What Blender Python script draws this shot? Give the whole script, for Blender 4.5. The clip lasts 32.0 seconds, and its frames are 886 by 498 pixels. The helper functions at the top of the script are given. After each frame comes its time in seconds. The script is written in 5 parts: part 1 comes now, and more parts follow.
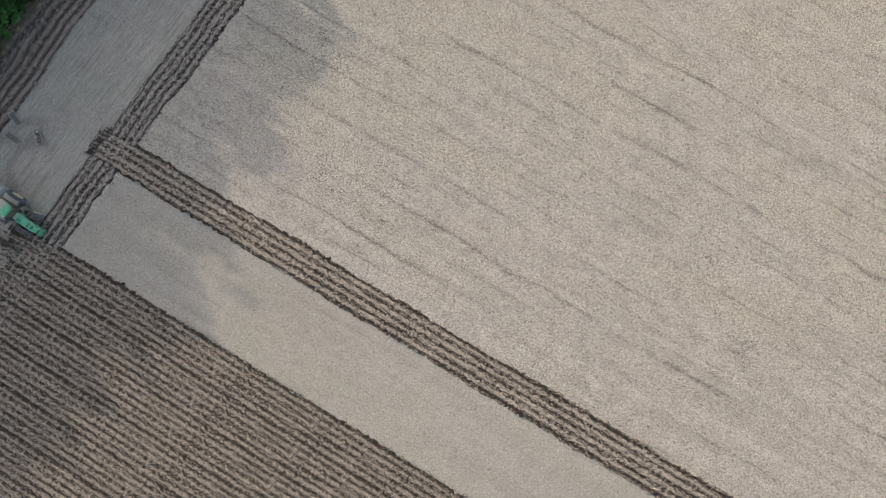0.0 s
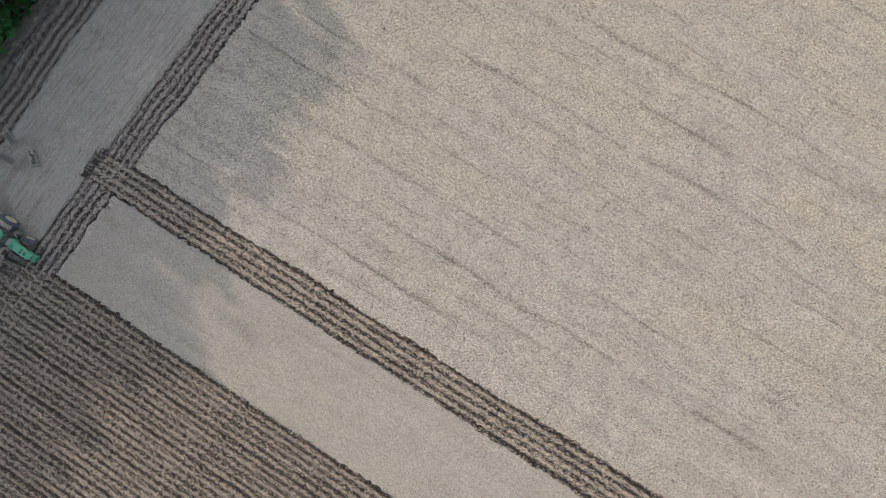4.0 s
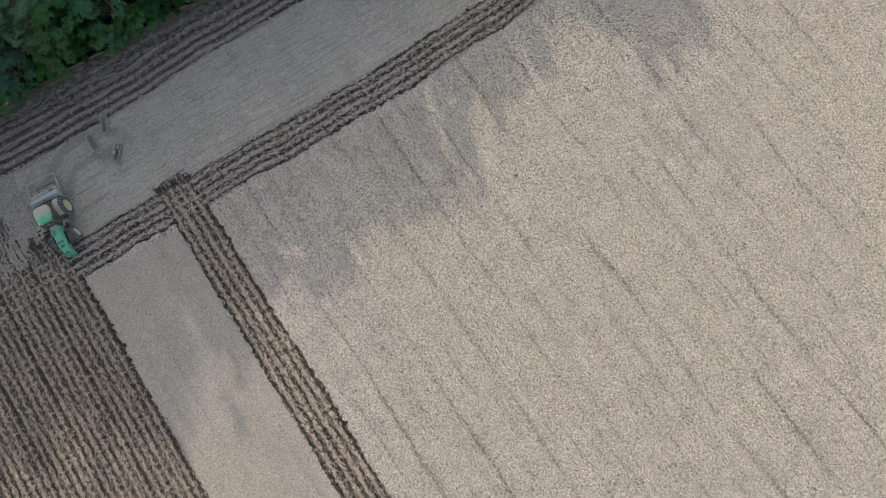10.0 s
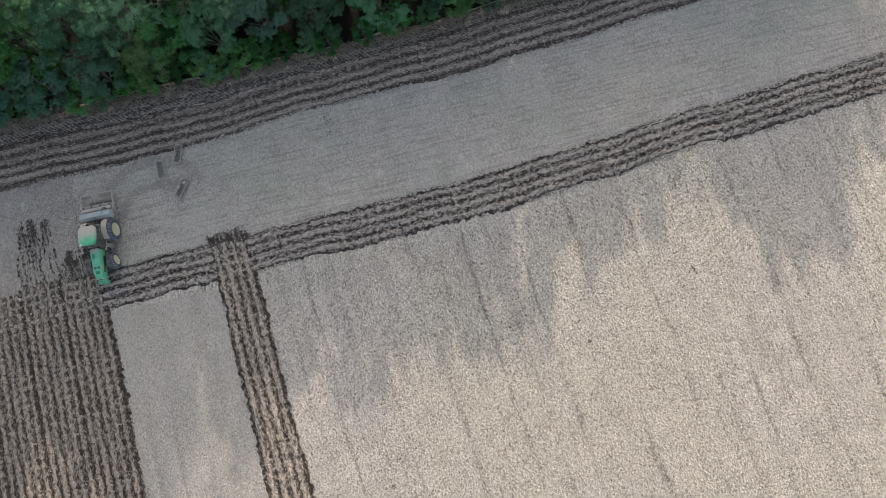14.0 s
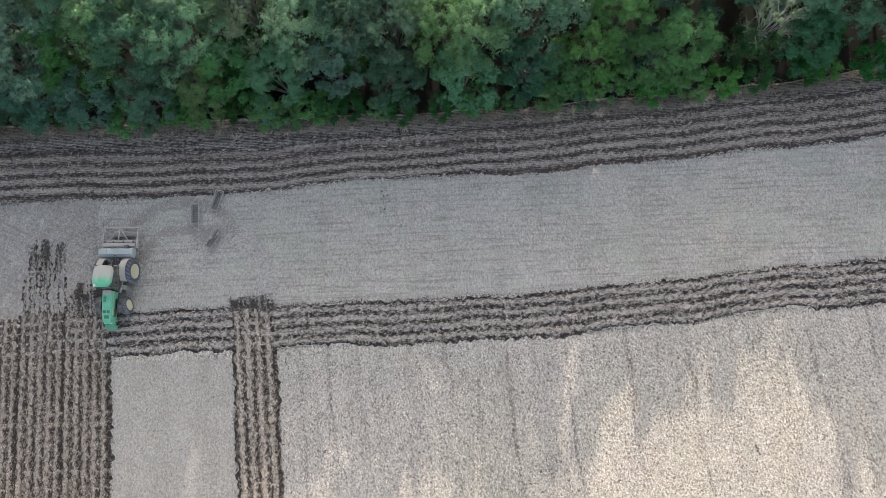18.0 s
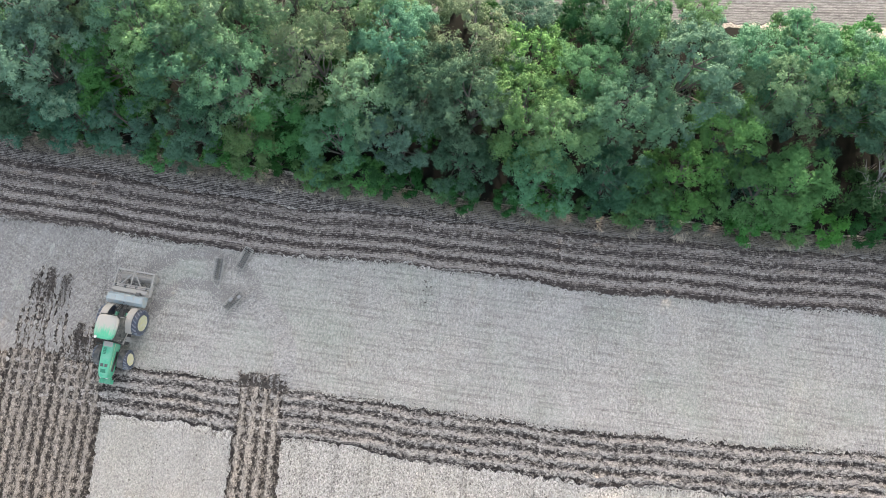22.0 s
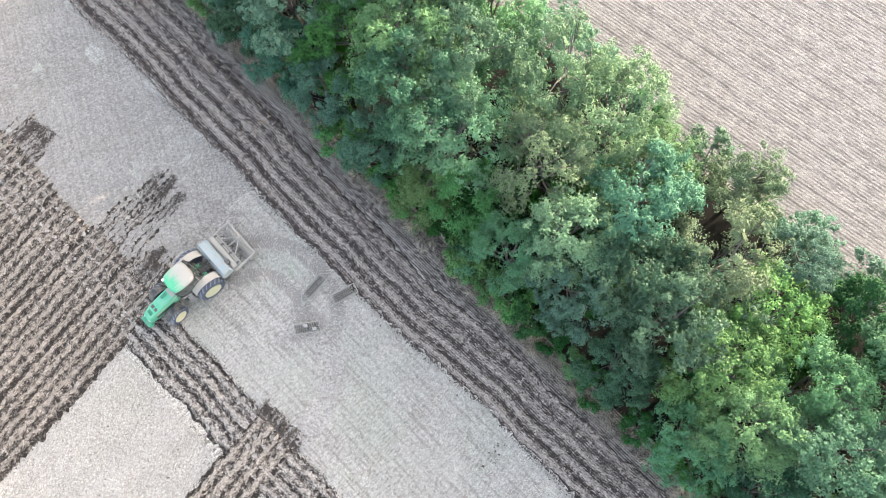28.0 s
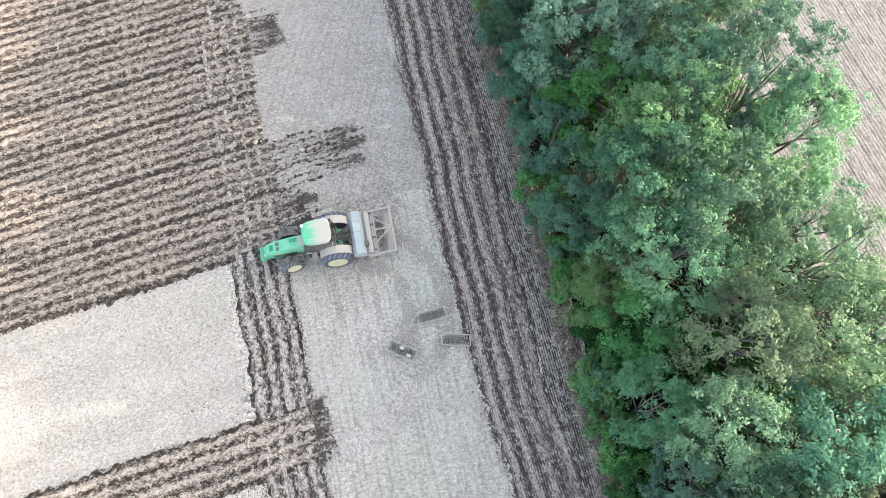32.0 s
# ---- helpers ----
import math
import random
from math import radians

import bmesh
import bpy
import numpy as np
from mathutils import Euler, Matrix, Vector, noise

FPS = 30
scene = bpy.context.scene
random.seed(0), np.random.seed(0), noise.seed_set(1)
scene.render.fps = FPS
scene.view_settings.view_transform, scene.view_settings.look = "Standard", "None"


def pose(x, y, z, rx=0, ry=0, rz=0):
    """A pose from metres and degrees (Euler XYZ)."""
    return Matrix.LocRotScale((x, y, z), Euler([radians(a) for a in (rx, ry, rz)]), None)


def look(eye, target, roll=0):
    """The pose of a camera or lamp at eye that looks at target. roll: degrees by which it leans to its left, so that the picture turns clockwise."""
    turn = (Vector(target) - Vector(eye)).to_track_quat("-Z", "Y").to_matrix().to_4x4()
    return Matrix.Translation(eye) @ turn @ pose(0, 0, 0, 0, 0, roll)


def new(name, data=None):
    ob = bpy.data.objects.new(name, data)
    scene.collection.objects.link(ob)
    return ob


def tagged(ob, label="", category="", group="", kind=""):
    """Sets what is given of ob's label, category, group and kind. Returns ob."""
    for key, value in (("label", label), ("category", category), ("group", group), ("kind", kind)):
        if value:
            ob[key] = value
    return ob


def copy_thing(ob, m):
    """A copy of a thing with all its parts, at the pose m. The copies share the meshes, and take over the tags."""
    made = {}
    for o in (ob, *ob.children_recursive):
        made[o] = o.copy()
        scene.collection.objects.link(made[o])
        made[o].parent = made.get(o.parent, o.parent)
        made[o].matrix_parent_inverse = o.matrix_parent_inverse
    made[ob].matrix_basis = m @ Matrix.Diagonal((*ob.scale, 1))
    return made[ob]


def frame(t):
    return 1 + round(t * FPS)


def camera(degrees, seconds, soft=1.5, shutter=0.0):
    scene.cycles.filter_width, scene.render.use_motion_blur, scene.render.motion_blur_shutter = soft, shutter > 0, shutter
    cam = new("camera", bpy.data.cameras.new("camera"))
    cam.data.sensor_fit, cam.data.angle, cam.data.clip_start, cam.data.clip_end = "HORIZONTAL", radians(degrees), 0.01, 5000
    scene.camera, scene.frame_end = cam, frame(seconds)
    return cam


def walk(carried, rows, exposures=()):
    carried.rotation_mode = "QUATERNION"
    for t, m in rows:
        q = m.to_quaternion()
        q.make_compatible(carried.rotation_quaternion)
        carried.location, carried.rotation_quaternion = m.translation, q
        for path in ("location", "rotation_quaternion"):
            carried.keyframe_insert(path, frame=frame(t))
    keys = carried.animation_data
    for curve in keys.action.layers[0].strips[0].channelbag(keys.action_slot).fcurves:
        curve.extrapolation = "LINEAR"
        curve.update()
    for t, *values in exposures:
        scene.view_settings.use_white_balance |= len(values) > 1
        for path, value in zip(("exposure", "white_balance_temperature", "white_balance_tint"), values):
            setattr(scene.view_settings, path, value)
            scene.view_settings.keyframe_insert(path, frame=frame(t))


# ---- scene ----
cam = camera(68.0, 32.0, 0.65)
PATH = [
    (0.0, pose(-9.35, -35.78, 68.38, 5.17, 1.08, -54.40)),
    (0.5, pose(-8.78, -35.87, 67.74, 4.97, 1.48, -55.17)),
    (1.0, pose(-8.22, -35.95, 67.11, 4.77, 1.87, -55.83)),
    (1.5, pose(-7.66, -35.90, 66.47, 4.58, 2.25, -56.24)),
    (2.0, pose(-7.10, -35.77, 65.85, 4.38, 2.59, -56.29)),
    (2.5, pose(-6.48, -35.52, 65.32, 4.25, 2.85, -55.99)),
    (3.0, pose(-5.83, -35.19, 64.84, 4.20, 3.08, -55.32)),
    (3.5, pose(-5.17, -34.83, 64.42, 4.21, 3.31, -54.47)),
    (5.5, pose(-2.28, -33.07, 62.29, 4.98, 4.53, -48.97)),
    (6.0, pose(-1.85, -32.26, 61.81, 5.33, 4.58, -47.21)),
    (6.5, pose(-1.43, -31.42, 61.36, 5.77, 4.56, -45.28)),
    (7.0, pose(-1.06, -30.54, 60.93, 6.28, 4.53, -43.19)),
    (7.5, pose(-0.68, -29.60, 60.54, 6.89, 4.53, -41.04)),
    (8.0, pose(-0.28, -28.55, 60.15, 7.57, 4.52, -38.78)),
    (8.5, pose(0.09, -27.41, 59.78, 8.20, 4.47, -36.48)),
    (9.0, pose(0.43, -26.23, 59.39, 8.73, 4.40, -34.16)),
    (9.5, pose(0.78, -24.99, 59.02, 9.20, 4.33, -31.84)),
    (10.0, pose(1.14, -23.71, 58.60, 9.64, 4.29, -29.41)),
    (10.5, pose(1.49, -22.36, 58.10, 10.14, 4.30, -26.99)),
    (11.0, pose(1.82, -20.96, 57.59, 10.65, 4.35, -24.71)),
    (11.5, pose(2.12, -19.50, 57.12, 11.11, 4.38, -22.55)),
    (12.0, pose(2.33, -18.04, 56.70, 11.45, 4.40, -20.51)),
    (12.5, pose(2.47, -16.62, 56.30, 11.66, 4.38, -18.50)),
    (13.0, pose(2.59, -15.23, 55.88, 11.80, 4.34, -16.50)),
    (13.5, pose(2.68, -13.80, 55.44, 11.98, 4.33, -14.53)),
    (14.0, pose(2.73, -12.42, 55.07, 12.18, 4.30, -12.71)),
    (14.5, pose(2.70, -11.10, 54.68, 12.41, 4.25, -11.00)),
    (16.5, pose(2.07, -6.50, 52.78, 13.33, 3.92, -4.98)),
    (17.0, pose(1.71, -5.22, 52.40, 13.31, 3.69, -3.78)),
    (17.5, pose(1.32, -3.89, 52.03, 13.24, 3.39, -2.64)),
    (18.0, pose(0.89, -2.53, 51.67, 13.10, 3.07, -1.55)),
    (18.5, pose(0.44, -1.23, 51.27, 12.94, 2.78, -0.48)),
    (19.0, pose(-0.00, -0.00, 50.90, 12.81, 2.54, 0.58)),
    (19.5, pose(-0.42, 1.19, 50.47, 12.74, 2.33, 1.63)),
    (20.0, pose(-0.88, 2.37, 50.08, 12.79, 2.14, 2.77)),
    (20.5, pose(-1.31, 3.51, 49.66, 12.89, 1.96, 4.06)),
    (21.0, pose(-1.72, 4.57, 49.20, 12.95, 1.86, 5.46)),
    (21.5, pose(-2.08, 5.59, 48.77, 12.98, 1.82, 6.96)),
    (22.0, pose(-2.42, 6.56, 48.32, 12.98, 1.81, 8.56)),
    (22.5, pose(-2.79, 7.50, 47.87, 12.91, 1.81, 10.23)),
    (23.0, pose(-3.23, 8.49, 47.40, 12.79, 1.78, 12.16)),
    (23.5, pose(-3.72, 9.46, 46.92, 12.63, 1.73, 14.37)),
    (24.0, pose(-4.25, 10.47, 46.43, 12.46, 1.69, 16.82)),
    (24.5, pose(-4.84, 11.48, 45.94, 12.23, 1.72, 19.48)),
    (26.5, pose(-7.75, 15.67, 44.65, 10.37, 2.40, 32.35)),
    (27.0, pose(-8.54, 16.16, 44.05, 10.78, 2.58, 36.34)),
    (27.5, pose(-9.43, 16.44, 43.51, 11.31, 2.81, 40.66)),
    (28.0, pose(-9.98, 16.40, 42.97, 11.76, 2.93, 45.04)),
    (28.5, pose(-10.42, 16.23, 42.50, 12.32, 2.96, 49.27)),
    (29.0, pose(-10.94, 16.04, 42.02, 13.09, 2.90, 53.42)),
    (29.5, pose(-11.61, 15.83, 41.63, 14.08, 2.86, 57.56)),
    (30.0, pose(-11.99, 15.46, 41.11, 14.87, 2.72, 61.65)),
    (30.5, pose(-12.47, 15.02, 40.63, 15.65, 2.55, 65.59)),
    (31.0, pose(-12.89, 14.54, 40.18, 16.33, 2.33, 69.40)),
    (31.5, pose(-13.35, 13.99, 39.72, 16.95, 2.14, 73.24)),
    (32.0, pose(-13.76, 13.44, 39.23, 17.54, 1.91, 76.96)),
]
EXPOSURES = [(0.0, 1.18, 6620, 11), (9.0, 1.16, 6700, 12), (14.0, 1.48, 6680, 12), (17.0, 1.80, 6660, 12), (19.0, 2.07, 6660, 12), (22.0, 2.54, 6800, 12), (24.0, 2.80, 6900, 13), (28.0, 2.97, 6820, 13), (32.0, 2.95, 6740, 12)]
walk(cam, PATH, EXPOSURES)

# ---- light ----
SUN_EL, SUN_AZ = 14.0, 4.0   # degrees; azimuth from +y towards +x
world = bpy.data.worlds.new("sky")
scene.world = world
world.use_nodes = True
wn = world.node_tree
sky = wn.nodes.new("ShaderNodeTexSky")
sky.sky_type = "NISHITA"
sky.sun_disc = False
sky.sun_elevation = radians(SUN_EL)
sky.sun_rotation = radians(SUN_AZ)
sky.air_density = 1.0
sky.dust_density = 3.0
wn.nodes["Background"].inputs["Strength"].default_value = 0.15
haze = wn.nodes.new("ShaderNodeHueSaturation")   # thin high haze greys the blue
haze.inputs["Saturation"].default_value = 0.72
wn.links.new(sky.outputs[0], haze.inputs["Color"])
wn.links.new(haze.outputs[0], wn.nodes["Background"].inputs["Color"])
sun = new("sun", bpy.data.lights.new("sun", "SUN"))
sun.data.energy = 2.3
sun.data.angle = radians(0.6)
sun.data.color = (1.0, 0.90, 0.765)
_d = Vector((math.sin(radians(SUN_AZ)) * math.cos(radians(SUN_EL)), math.cos(radians(SUN_AZ)) * math.cos(radians(SUN_EL)), math.sin(radians(SUN_EL))))
sun.matrix_world = look(_d * 200, (0, 0, 0))


# ---- materials ----
class Nodes:
    """Small helper to write node materials as expressions."""

    def __init__(self, name):
        self.mat = bpy.data.materials.new(name)
        self.mat.use_nodes = True
        self.t = self.mat.node_tree
        self.bsdf = self.t.nodes["Principled BSDF"]

    def node(self, kind, **sets):
        n = self.t.nodes.new(kind)
        for key, value in sets.items():
            if key in n.inputs:
                self.put(n.inputs[key], value)
            else:
                setattr(n, key, value)
        return n

    def put(self, socket, value):
        if isinstance(value, bpy.types.NodeSocket):
            self.t.links.new(value, socket)
        else:
            socket.default_value = value

    def pos(self, turn=0.0, scale=(1, 1, 1), source="Object"):
        c = self.node("ShaderNodeTexCoord")
        m = self.node("ShaderNodeMapping")
        self.t.links.new(c.outputs[source], m.inputs["Vector"])
        m.inputs["Rotation"].default_value = (0, 0, radians(turn))
        m.inputs["Scale"].default_value = scale
        return m.outputs[0]

    def noise(self, vec, scale, detail=3.0, rough=0.6, distort=0.0):
        n = self.node("ShaderNodeTexNoise")
        self.put(n.inputs["Vector"], vec)
        n.inputs["Scale"].default_value = scale
        n.inputs["Detail"].default_value = detail
        n.inputs["Roughness"].default_value = rough
        n.inputs["Distortion"].default_value = distort
        return n.outputs["Fac"]

    def ramp(self, fac, a, b, lo=0.0, hi=1.0):
        n = self.node("ShaderNodeMapRange")
        n.clamp = True
        self.put(n.inputs["Value"], fac)
        n.inputs["From Min"].default_value = a
        n.inputs["From Max"].default_value = b
        n.inputs["To Min"].default_value = lo
        n.inputs["To Max"].default_value = hi
        return n.outputs[0]

    def mix(self, fac, a, b, blend="MIX"):
        n = self.node("ShaderNodeMix", data_type="RGBA", blend_type=blend)
        self.put(n.inputs[0], fac)
        for s, v in ((n.inputs[6], a), (n.inputs[7], b)):
            self.put(s, v if isinstance(v, bpy.types.NodeSocket) else (*v, 1))
        return n.outputs[2]

    def math(self, op, a, b=0.0):
        n = self.node("ShaderNodeMath", operation=op)
        self.put(n.inputs[0], a)
        self.put(n.inputs[1], b)
        return n.outputs[0]

    def chips(self, vec, scale, jitter=1.0):
        """Small pieces, each with its own random value; also how far from its middle."""
        v = self.node("ShaderNodeTexVoronoi")
        self.put(v.inputs["Vector"], vec)
        v.inputs["Scale"].default_value = scale
        v.inputs["Randomness"].default_value = jitter
        sep = self.node("ShaderNodeSeparateColor")
        self.put(sep.inputs[0], v.outputs["Color"])
        return sep.outputs[0], sep.outputs[1], v.outputs["Distance"]

    def bump(self, height, strength=0.5, dist=0.05):
        n = self.node("ShaderNodeBump")
        n.inputs["Strength"].default_value = strength
        n.inputs["Distance"].default_value = dist
        self.put(n.inputs["Height"], height)
        self.t.links.new(n.outputs[0], self.bsdf.inputs["Normal"])

    def done(self, color, rough=0.8, metal=0.0, spec=0.3):
        self.put(self.bsdf.inputs["Base Color"], color if isinstance(color, bpy.types.NodeSocket) else (*color, 1))
        self.put(self.bsdf.inputs["Roughness"], rough)
        self.bsdf.inputs["Metallic"].default_value = metal
        self.bsdf.inputs["Specular IOR Level"].default_value = spec
        return self.mat


ROW_TURN = 4.85   # degrees by which the crop rows lean from +y towards -x


def stubble_material(name, turn, straw, earth, passes=0.0, ticks=0.0, green=0.0, drive=0.0, bits=1.0, tint=1.0, crisp=1.0):
    """Cut stubble: chopped straw over pale earth, in rows along the turned y axis."""
    n = Nodes(name)
    p = n.pos(turn)

    def along(kx, ky):
        m = n.node("ShaderNodeMapping")
        n.put(m.inputs["Vector"], p)
        m.inputs["Scale"].default_value = (kx, ky, 1.0)
        return m.outputs[0]

    def shade(k, warm=1.0):
        k = 1.0 + (k - 1.0) * crisp
        return tuple(c * k * w for c, w in zip(straw, (1.0, 0.993 if warm == 1.0 else 1.0, 2.0 - warm)))

    sep = n.node("ShaderNodeSeparateXYZ")
    n.put(sep.inputs[0], p)
    off = n.math("ADD", sep.outputs[0], n.ramp(n.noise(along(1.0, 0.25), 0.35, 3.0), 0.3, 0.7, -0.45, 0.45))
    ruffle = n.node("ShaderNodeVectorMath", operation="ADD")
    n.put(ruffle.inputs[0], p)
    blur = n.node("ShaderNodeTexNoise")
    n.put(blur.inputs["Vector"], p)
    blur.inputs["Scale"].default_value = 6.0
    small = n.node("ShaderNodeVectorMath", operation="SCALE")
    n.put(small.inputs[0], blur.outputs["Color"])
    small.inputs["Scale"].default_value = 0.22
    n.put(ruffle.inputs[1], small.outputs[0])
    straws = n.node("ShaderNodeMapping")
    n.put(straws.inputs["Vector"], ruffle.outputs[0])
    straws.inputs["Scale"].default_value = (1.0, 0.62, 1.0)
    one, two, _ = n.chips(straws.outputs[0], 12.0)
    three, four, _ = n.chips(straws.outputs[0], 24.0)
    chaff = n.noise(along(1.0, 0.7), 6.5, 2.0, 0.7)
    fine = n.noise(p, 22.0, 2.0, 0.7)
    patch = n.noise(p, 0.5, 4.0, 0.65)
    big = n.noise(along(1.0, 0.45), 0.075, 3.0, 0.55)
    streak = n.noise(along(1.0, 0.06), 1.6, 3.0, 0.6)
    # the straw cover, chopped fine
    chop = n.math("ADD", n.math("MULTIPLY", one, 0.4), n.math("MULTIPLY", three, 0.3))
    chop = n.math("ADD", chop, n.ramp(chaff, 0.3, 0.7, -0.1, 0.45))
    col = n.mix(n.ramp(chop, 0.2, 0.85), shade(0.62), shade(1.22))
    col = n.mix(n.ramp(patch, 0.34, 0.66, 0.0, 0.3), col, shade(0.84))
    col = n.mix(n.ramp(streak, 0.46, 0.68, 0.0, 0.38), col, shade(0.72, 1.03))
    broad = n.noise(along(1.0, 0.07), 0.55, 3.0, 0.6)
    col = n.mix(n.ramp(broad, 0.5, 0.66, 0.0, 0.55), col, shade(0.7, 1.03))
    col = n.mix(n.ramp(broad, 0.45, 0.32, 0.0, 0.3), col, shade(1.14))
    # swaths left by the harvester, each with its own tone
    swath = n.math("ADD", n.math("MULTIPLY", off, 1 / 4.6), 0.31)
    pick = n.node("ShaderNodeTexWhiteNoise", noise_dimensions="1D")
    n.put(pick.inputs["W"], n.math("FLOOR", swath))
    tone = n.math("ADD", n.ramp(pick.outputs["Value"], 0.0, 1.0, -0.25, 0.25), n.ramp(big, 0.42, 0.58, 0.0, 1.0))
    warm = n.mix(n.ramp(chop, 0.2, 0.85), shade(0.6, 1.05), shade(1.19, 1.05))
    col = n.mix(n.ramp(tone, 0.3, 1.0, 0.0, 0.9 * tint), col, warm)
    # bare earth and old stalks between the straws, and pale flecks on top
    bare = n.math("ADD", n.ramp(two, 0.89, 0.95, 0.0, 0.7), n.ramp(chaff, 0.38, 0.27, 0.0, 0.8))
    bare = n.math("ADD", bare, n.math("MULTIPLY", n.ramp(four, 0.8, 0.84), n.ramp(patch, 0.38, 0.6, 0.35, 0.9)))
    col = n.mix(n.ramp(bare, 0.0, 1.0, 0.0, bits), col, earth)
    fleck = n.math("MULTIPLY", n.ramp(four, 0.16, 0.1, 0.0, 0.85), n.ramp(patch, 0.66, 0.36, 0.4, 1.0))
    col = n.mix(fleck, col, shade(1.5, 1.01))
    if passes:
        # lines of dug-up bits along the wheel and header edges
        broken = n.noise(along(1.0, 0.12), 0.9, 3.0, 0.65)
        dug = n.math("ADD", n.ramp(two, 0.45, 0.7, 0.0, 0.6), n.ramp(chaff, 0.55, 0.4, 0.0, 0.6))
        for gap, sharp, much in ((4.6, 0.90, passes), (2.3, 0.88, passes * 0.6), (1.15, 0.6, passes * 0.4)):
            seam = n.ramp(n.math("COSINE", n.math("MULTIPLY", n.math("ADD", off, 1.43), 2 * math.pi / gap)), sharp, 1.0)
            seam = n.math("MULTIPLY", seam, n.ramp(broken, 0.42, 0.66, 0.0, much))
            col = n.mix(n.math("MULTIPLY", seam, dug), col, earth)
    if ticks:
        # short stalks still standing in drilled rows
        row = n.noise(along(1.0, 0.25), 9.0, 1.5, 0.6)
        where = n.ramp(n.noise(p, 0.2, 4.0, 0.65), 0.36, 0.6, 0.25, 1.0)
        col = n.mix(n.math("MULTIPLY", n.ramp(row, 0.5, 0.62, 0.0, ticks), where), col, tuple(c * 0.85 for c in earth))
        col = n.mix(n.math("MULTIPLY", n.ramp(row, 0.42, 0.34, 0.0, ticks * 0.6), where), col, shade(1.2))
    if drive:
        # faint lines of wheels driven across the rows
        line = n.noise(along(0.05, 1.0), 4.5, 2.0, 0.65)
        col = n.mix(n.ramp(line, 0.5, 0.66, 0.0, drive), col, tuple(c * 0.95 for c in earth))
        col = n.mix(n.ramp(line, 0.44, 0.32, 0.0, drive * 0.5), col, shade(1.12))
    if green:
        weeds = n.math("MULTIPLY", n.ramp(n.noise(p, 0.17, 5.0, 0.7), 0.46, 0.68), n.ramp(fine, 0.4, 0.6, 0.5, 1.0))
        col = n.mix(n.math("MULTIPLY", weeds, green), col, (0.27, 0.31, 0.225))
    # trampled clumps a hand or two across
    lumps = n.noise(along(1.0, 0.75), 5.5, 3.0, 0.8)
    five, _, _ = n.chips(straws.outputs[0], 36.0)
    col = n.mix(0.35, col, n.math("ADD", n.ramp(five, 0.0, 1.0, 0.55, 1.1), n.ramp(three, 0.0, 1.0, 0.0, 0.35)), "MULTIPLY")
    col = n.mix(1.0, col, n.ramp(lumps, 0.32, 0.68, 1.0 - 0.22 * crisp ** 2, 1.0 + 0.2 * crisp ** 2), "MULTIPLY")
    n.bump(n.math("ADD", n.math("MULTIPLY", lumps, 0.8), n.math("ADD", n.math("MULTIPLY", chaff, 0.8), n.math("MULTIPLY", chop, 0.3))), 1.0, 0.1 * crisp)
    return n.done(col, 0.95, spec=0.08)


